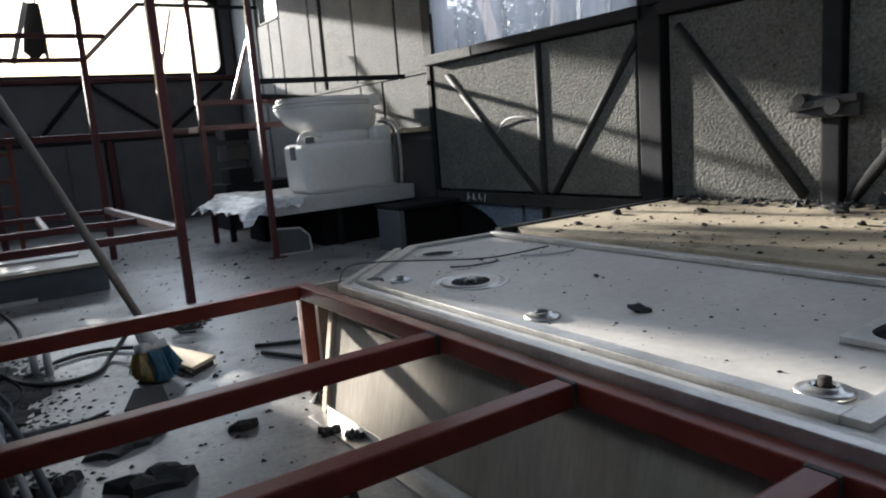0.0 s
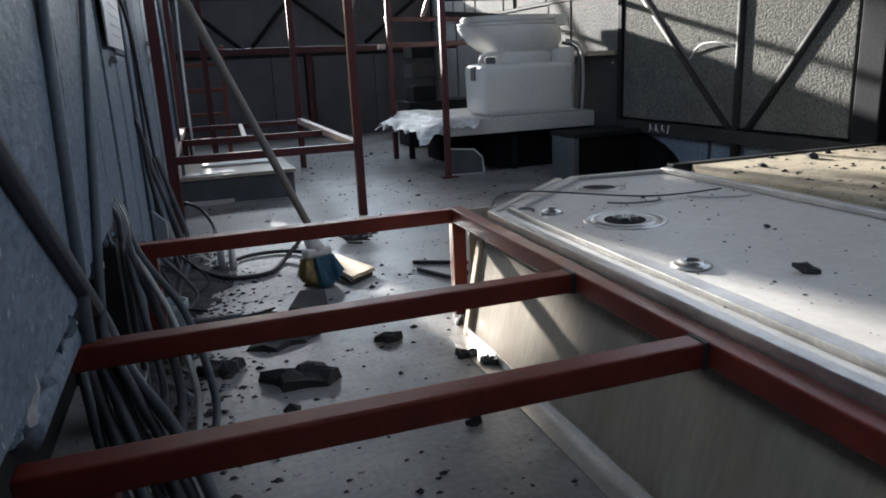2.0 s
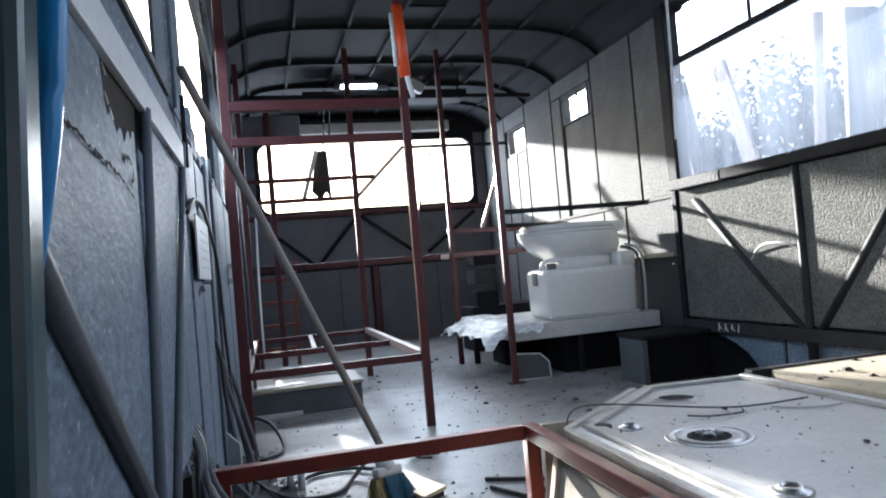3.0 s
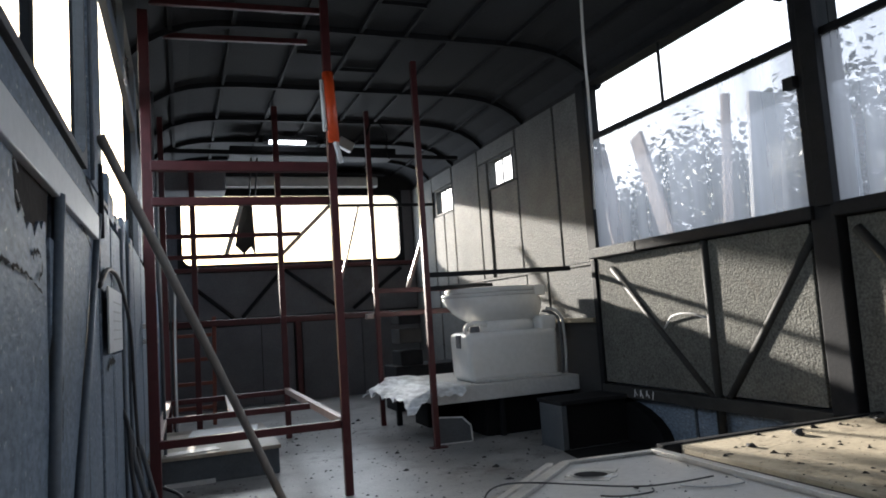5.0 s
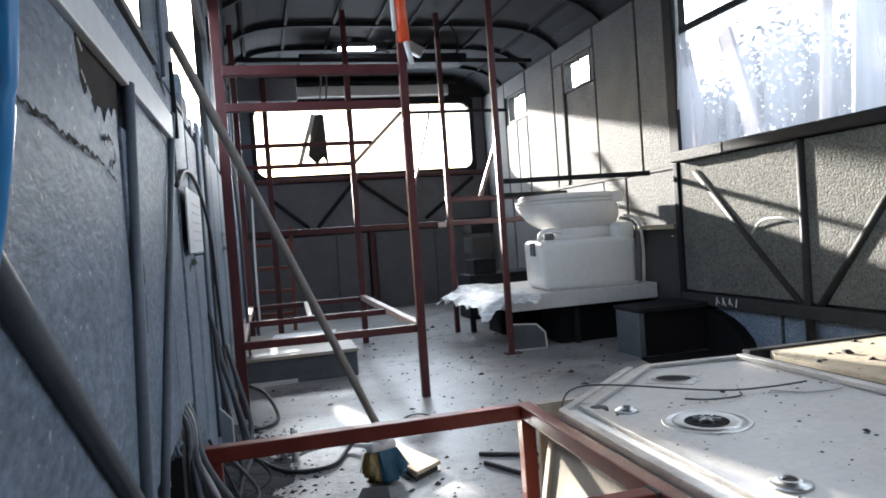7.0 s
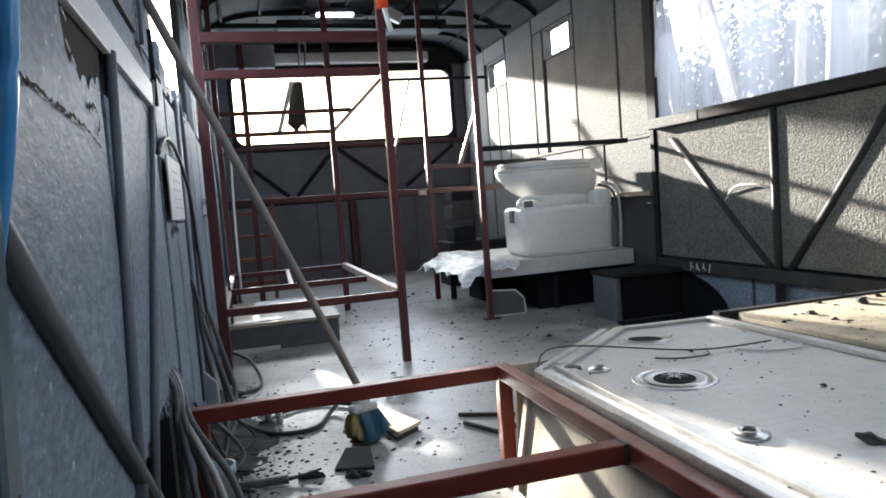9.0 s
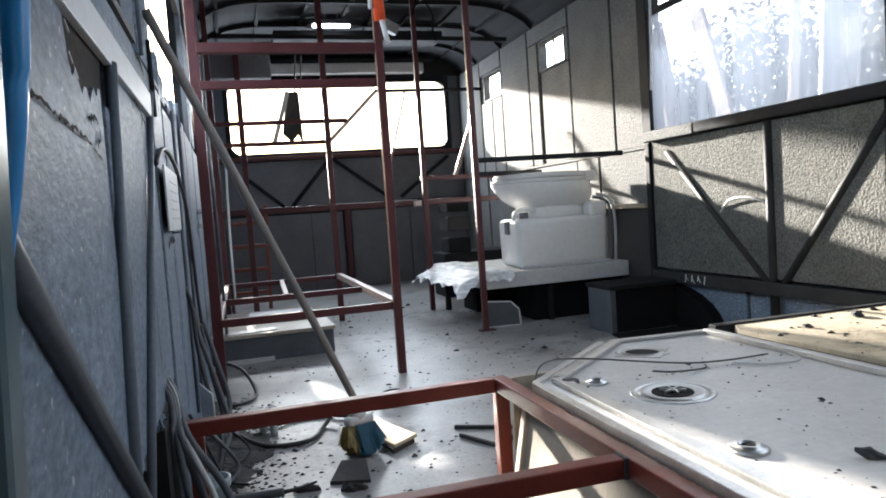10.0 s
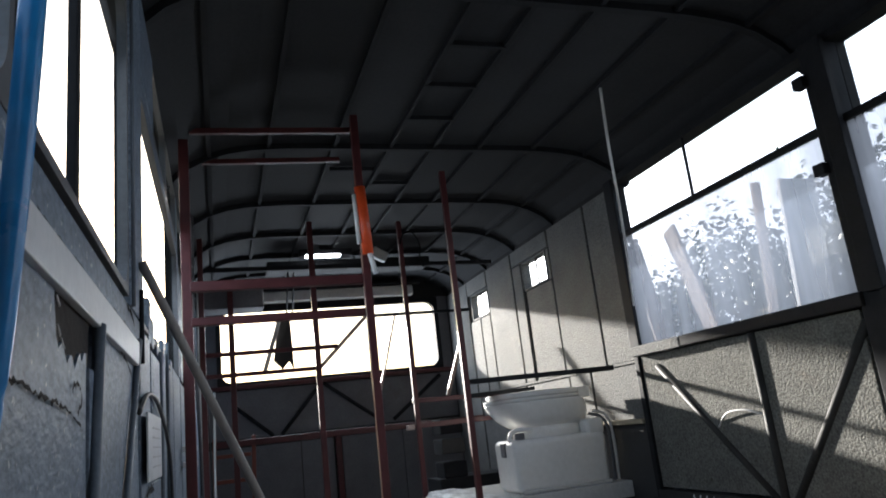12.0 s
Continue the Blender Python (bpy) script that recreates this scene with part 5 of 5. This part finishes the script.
def torn_scrap(x, y, a, b, c, seed):
    """A flat torn flake with a ragged outline and a bent top."""
    rnd = random.Random(seed)
    bm = bmesh.new()
    n = 13
    turn = rnd.uniform(-0.4, 0.4)
    rim = []
    for i in range(n):
        w = 2 * math.pi * i / n
        r = rnd.uniform(0.55, 1.2)
        px, py = r * a * math.cos(w), r * b * math.sin(w)
        rim.append((x + px * math.cos(turn) - py * math.sin(turn), y + px * math.sin(turn) + py * math.cos(turn)))
    low = [bm.verts.new((u, v, 0.0)) for u, v in rim]
    top = [bm.verts.new((x + (u - x) * 0.92, y + (v - y) * 0.92, c * rnd.uniform(0.45, 1.3))) for u, v in rim]
    mid = [bm.verts.new((x + (u - x) * 0.45, y + (v - y) * 0.45, c * rnd.uniform(0.5, 1.5))) for u, v in rim]
    tip = bm.verts.new((x, y, c * 0.8))
    for i in range(n):
        j = (i + 1) % n
        bm.faces.new((low[i], low[j], top[j], top[i]))
        bm.faces.new((top[i], top[j], mid[j], mid[i]))
        bm.faces.new((mid[i], mid[j], tip))
    bm.faces.new(low[::-1])
    return bm


for i, (x, y, a, b, c) in enumerate(scraps):
    solid("bitumen_scrap", torn_scrap(x, y, a, b, c, i + 3), M_SCRAP, "torn dark scrap lying on the dusty floor", "scrap", "", False, "floor scraps")
for i, (x, y, a) in enumerate(((0.88, 1.384, 0.022), (1.03, 1.62, 0.008), (1.0, 1.95, 0.010), (1.42, 2.06, 0.018), (1.62, 2.10, 0.03), (1.75, 1.9, 0.022), (1.9, 2.08, 0.04),
                               (1.55, 1.75, 0.016), (1.88, 1.6, 0.05), (1.70, 1.45, 0.02))):
    z = CT - 0.004 if x < 1.26 else CT + 0.012
    solid("dirt_clod", lump((x, y, z), (a, a * 0.6, a * 0.35), i + 31), M_SCRAP, "clod of dark dirt on the worktop", "clod", "", False, "dirt clods")
for i, (a, b) in enumerate((((0.636, 2.521), (0.812, 2.425)), ((0.628, 2.446), (0.700, 2.30)), ((0.69, 2.31), (0.79, 2.40)))):
    solid("rod", bar((*a, 0.006), (*b, 0.006), 0.010, 0.010, 0.002), M_SCRAP, "short black rod lying on the floor", "rod", "", False, "floor rods")
coil = bmesh.new()
for i in range(6):
    rnd = random.Random(i + 70)
    r = 0.03 + 0.006 * i
    tube([(0.55 + r * math.cos(a) + rnd.uniform(-0.01, 0.01), 2.85 + r * 1.2 * math.sin(a) + rnd.uniform(-0.01, 0.01), 0.006 + 0.005 * i) for a in (0, 1.2, 2.4, 3.6, 4.8 + 0.2 * i)], 0.003, 6, coil)
solid("cable_coil", coil, M_RUBBER, "tangle of black cable on the floor", "cable", smooth=True)


def chips(name, count, place, seed, m, label, smin=0.002, smax=0.008):
    """Many small bits of dirt in one mesh."""
    rnd = random.Random(seed)
    verts, faces = [], []
    for _ in range(count):
        x, y, z = place(rnd)
        s = smin + (smax - smin) * rnd.random() ** 3
        a = rnd.uniform(0, 6.3)
        n0 = len(verts)
        for k in range(5):
            w = a + k * 1.257
            q = s * rnd.uniform(0.6, 1.3)
            verts.append((x + q * math.cos(w), y + 0.8 * q * math.sin(w), z + 0.0004))
        verts.append((x, y, z + s * rnd.uniform(0.3, 0.8)))
        for k in range(5):
            faces.append((n0 + k, n0 + (k + 1) % 5, n0 + 5))
    me = bpy.data.meshes.new(name)
    me.from_pydata(verts, [], faces)
    me.materials.append(m)
    return tagged(new(name, me), label, "debris", "", "stuff")


chips("floor_grit", 3000, lambda r: (r.uniform(0.02, 1.9), r.uniform(0.7, 5.6), 0.0), 5, M_SCRAP, "scattered grit and crumbs on the floor", 0.0012, 0.008)
chips("floor_flakes", 90, lambda r: (r.uniform(0.1, 1.75), r.uniform(2.2, 5.2), 0.0), 23, M_SCRAP, "dark flakes scattered on the floor", 0.006, 0.022)
chips("near_floor_flakes", 60, lambda r: (r.uniform(0.02, 0.56), r.uniform(0.9, 2.4), 0.0), 24, M_SCRAP, "dark flakes scattered on the floor", 0.004, 0.013)
chips("wall_rubble", 3200, lambda r: (W + 0.02 + abs(r.gauss(0, 0.09)), r.uniform(1.3, 3.1) if r.random() < 0.5 else r.gauss(2.6, 0.22), 0.0), 6, M_DEBRIS, "heap of rubble along the wall foot", 0.0015, 0.009)
chips("wall_foot_rubble", 150, lambda r: (-0.01 + abs(r.gauss(0, 0.05)), r.uniform(1.66, 2.12), 0.0), 15, M_DEBRIS, "broken chunks of lining at the wall foot", 0.006, 0.022)
chips("pale_rubble", 40, lambda r: (-0.01 + abs(r.gauss(0, 0.05)), r.uniform(1.66, 2.15), 0.004), 16, M_TUBE, "pale broken bits among the rubble", 0.004, 0.016)
chips("worktop_grit", 520, lambda r: (r.uniform(0.66, 1.24), r.uniform(0.5, 2.15) if r.random() < 0.9 else 1.9, CT - 0.004), 7, M_SCRAP, "grit scattered over the worktop", 0.001, 0.0045)
chips("board_grit", 700, lambda r: (r.uniform(1.30, 2.04), r.uniform(0.5, 2.17), CT + 0.012), 8, M_CARD, "dirt scattered over the foam board", 0.0015, 0.011)
chips("wall_foot_dirt", 600, lambda r: (2.05 - abs(r.gauss(0, 0.05)), r.uniform(0.8, 2.18), CT + 0.012), 12, M_SCRAP, "dirt heaped on the foam board along the wall", 0.004, 0.022)
chips("platform_grit", 60, lambda r: (lambda y: (r.uniform(1.3, 1.6), y, plat_z(y)))(r.uniform(3.97, 4.2)), 9, M_SCRAP, "grit on the platform", 0.001, 0.004)

mound = bmesh.new()
rows = []
for j in range(161):
    y = 1.75 + 1.45 * j / 160
    row = []
    for i in range(13):
        u = i / 12
        reach = 0.10 + 0.11 * math.exp(-((y - 2.62) / 0.22) ** 2) + 0.06 * noise.fractal(Vector((y * 11, 0.2, 0)), 0.7, 2.0, 5)
        h = (0.012 + 0.03 * math.exp(-((y - 2.6) / 0.25) ** 2)) * (1 - u) ** 1.3
        z = h * (0.7 + 0.7 * noise.fractal(Vector((u * 3, y * 14, 4.0)), 0.9, 2.0, 4)) + 0.006 * abs(noise.noise(Vector((u * 14, y * 60, 1.0)))) * (1 - u)
        row.append(mound.verts.new((XL + 0.01 + reach * u, y, max(z, 0.0) + (0.0006 if 0 < i < 12 else -0.002))))
    rows.append(row)
for a, b in zip(rows, rows[1:]):
    for i in range(12):
        mound.faces.new((a[i], a[i + 1], b[i + 1], b[i]))
tagged(part("rubble_mound", mound, M_DEBRIS), "dark mound of dirt and rubble along the wall foot", "debris", "", "stuff")

latch = thing("door_latch", (2.0, 1.69, 0.5), "black rusty latch bolted to the wall pillar", "latch")
part("plate", box((1.995, 1.60, 0.50), (2.02, 1.78, 0.56), 0.006), M_SCRAP, latch)
part("lever", bar((1.985, 1.78, 0.53), (1.99, 1.60, 0.55), 0.022), M_SCRAP, latch)
part("bolt", tube([(1.97, 1.66, 0.53), (2.02, 1.66, 0.53)], 0.022, 10), M_SCRAP, latch)
part("bolt", tube([(1.97, 1.75, 0.55), (2.02, 1.75, 0.55)], 0.018, 10), M_SCRAP, latch)
solid("dirt_heap", lump((1.97, 1.45, CT + 0.012), (0.07, 0.13, 0.03), 77), M_SCRAP, "heap of dark dirt on the foam board", "dirt")

# ---------------------------------------------------------------- clutter at the rear
lamp = thing("ceiling_lamp", (0.83, 5.4, 1.86), "lit strip lamp under the rear roof", "lamp")
part("housing", box((0.66, 5.36, arch(0.8) - 0.075), (1.02, 5.44, arch(0.8) - 0.03), 0.006), M_DARK, lamp)
part("tube", box((0.70, 5.352, arch(0.8) - 0.083), (0.94, 5.40, arch(0.8) - 0.068), 0.003), M_LAMP, lamp, "glowing lamp tube")
part("bracket", box((0.80, 5.38, arch(0.8) - 0.03), (0.86, 5.42, arch(0.8)), 0.002), M_DARK, lamp)
solid("roof_duct", box((0.45, 5.5, 1.80), (1.62, 5.72, 1.86), 0.012), M_DARK, "dark duct box under the rear roof", "duct")
solid("roof_bracket", box((1.15, 5.30, 1.80), (1.26, 5.36, 1.87), 0.01, None, Matrix.Rotation(0.5, 4, 'Y')), M_WCABLE, "pale bracket under the roof", "bracket")
solid("overhead_locker", box((0.0, 5.5, 1.55), (0.42, 5.75, 1.70), 0.01), M_REAR, "dark locker hung in the roof corner", "locker")
cl = bmesh.new()
pts = [(0.515, 1.47), (0.595, 1.47), (0.60, 1.30), (0.605, 1.12), (0.575, 1.18), (0.53, 1.13), (0.47, 1.19)]
f0 = [cl.verts.new((x, 5.60 + 0.01 * (i % 2), z)) for i, (x, z) in enumerate(pts)]
b0 = [cl.verts.new((x, 5.63 + 0.01 * (i % 2), z)) for i, (x, z) in enumerate(pts)]
cl.faces.new(f0)
cl.faces.new(b0[::-1])
for i in range(len(pts)):
    j = (i + 1) % len(pts)
    cl.faces.new((f0[j], f0[i], b0[i], b0[j]))
bmesh.ops.recalc_face_normals(cl, faces=cl.faces[:])
rag = thing("hanging_cloth", (0.58, 5.6, 1.3), "dark cloth hung on a line before the rear window", "cloth")
part("cloth", cl, M_CLOTH, rag)
part("line", tube([(0.57, 5.61, 1.47), (0.585, 5.61, 1.62), (0.60, 5.61, 1.80)], 0.006, 6), M_RUBBER, rag)
part("line", tube([(0.61, 5.61, 1.47), (0.625, 5.61, 1.62), (0.64, 5.61, 1.80)], 0.006, 6), M_RUBBER, rag)
part("slat", bar((0.52, 5.58, 1.47), (0.405, 5.58, 1.115), 0.03, 0.012), M_WCABLE, rag, "pale leaning slat")
ladder = thing("step_ladder", (0.2, 5.7, 0), "orange-red step ladder standing at the rear wall", "ladder")
for x in (0.05, 0.30):
    part("side_rail", bar((x, 5.70, 0), (x + 0.02, 5.72, 0.72), 0.026), M_LADDER, ladder)
for z in (0.12, 0.28, 0.44, 0.60):
    part("rung", bar((0.06, 5.705, z), (0.30, 5.705, z), 0.024), M_LADDER, ladder)
for i, (x, z) in enumerate(((1.50, 0.30), (1.50, 0.45), (1.50, 0.58))):
    solid("tool_box", box((x, 5.3, z), (x + 0.16, 5.5, z + 0.10), 0.008), (M_DARK, M_SCRAP, M_DARK)[i], "small dark box stacked in the rear corner", "box", "", False, "rear boxes")
solid("rear_shelf", box((1.45, 5.25, 0.0), (1.95, 5.55, 0.30), 0.006), M_DARK, "dark low cupboard in the rear corner", "cupboard")

# ---------------------------------------------------------------- outside
GZ = -0.9
gm = bmesh.new()
bmesh.ops.create_grid(gm, x_segments=2, y_segments=2, size=600)
bmesh.ops.translate(gm, vec=(0, 0, GZ), verts=gm.verts)
solid("ground", gm, M_GROUND, "dry earth and grass outside", "ground", "structure")


def tree(name, seed, x, y, h, spread):
    rnd = random.Random(seed)
    t = thing(name, (x, y, GZ), "leafy shrub-like tree outside the windows", "tree", "trees outside")
    wood = tube([(x, y, GZ), (x + 0.1, y, GZ + h * 0.3), (x - 0.05, y + 0.1, GZ + h * 0.75)], 0.09, 9, None, 5, 0.35)
    tips = []
    for i in range(22):
        a, up = rnd.uniform(0, 6.28), rnd.uniform(0.15, 0.75)
        s = Vector((x, y, GZ + h * up))
        e = s + Vector((math.cos(a), math.sin(a), rnd.uniform(0.1, 0.6))) * spread * rnd.uniform(0.6, 1.0)
        mid = (s + e) / 2 + Vector((rnd.uniform(-.1, .1), rnd.uniform(-.1, .1), 0.08))
        tube([s, mid, e], 0.025, 6, wood, 4, 0.3)
        tips += [mid, e, (mid + e) / 2]
    part("trunk", wood, M_BARK, t, "", True)
    verts, faces = [], []
    for _ in range(14000):
        c = rnd.choice(tips) + Vector((rnd.gauss(0, 0.24), rnd.gauss(0, 0.24), rnd.gauss(0, 0.22)))
        u = Vector((rnd.gauss(0, 1), rnd.gauss(0, 1), rnd.gauss(0, 0.7))).normalized()
        v = u.cross(Vector((rnd.gauss(0, 1), rnd.gauss(0, 1), rnd.gauss(0, 1)))).normalized()
        s = rnd.uniform(0.030, 0.062)
        n0 = len(verts)
        verts += [tuple(c - u * s), tuple(c + v * s * 0.45), tuple(c + u * s), tuple(c - v * s * 0.45)]
        faces.append((n0, n0 + 1, n0 + 2, n0 + 3))
    me = bpy.data.meshes.new("crown")
    me.from_pydata(verts, [], faces)
    me.materials.append(M_LEAF)
    crown = new("crown", me)
    crown.parent = t
    crown.matrix_parent_inverse = Matrix.Translation(-Vector(t.location))


haze = bmesh.new()
bmesh.ops.create_grid(haze, x_segments=1, y_segments=1, size=1)
bmesh.ops.scale(haze, vec=(45, 160, 1), verts=haze.verts)
bmesh.ops.transform(haze, matrix=Matrix.Translation((75, 60, 44)) @ Matrix.Rotation(radians(-90), 4, 'Y'), verts=haze.verts)
solid("backdrop", haze, M_SKYWALL, "bright hazy sky in the distance", "sky", "structure")
for i, (x, y, h, s) in enumerate(((6.6, 5.1, 4.0, 1.3), (6.3, 6.6, 3.8, 1.4), (6.8, 8.3, 3.7, 1.4), (6.4, 10.2, 3.4, 1.4), (6.2, 3.3, 3.8, 1.2))):
    tree("tree", 20 + i, x, y, h, s)
for i, (x, y, dx, dy, h) in enumerate(((3.4, 4.88, 0.0, 0.72, 2.85), (3.45, 4.17, 0.0, 0.96, 2.80), (3.5, 4.50, 0.0, -0.28, 2.85), (3.4, 4.0, 0.0, -0.20, 2.72), (3.45, 3.4, 0.2, 0.15, 2.5))):
    wide = (0.14, 0.14, 0.06, 0.26, 0.26)[i]
    solid("plank", bar((x, y, GZ), (x + dx, y + dy, GZ + h), wide, 0.03), M_PLANK if i < 3 else M_WHITE, "weathered plank leaning outside the window", "plank", "", False, "planks outside")
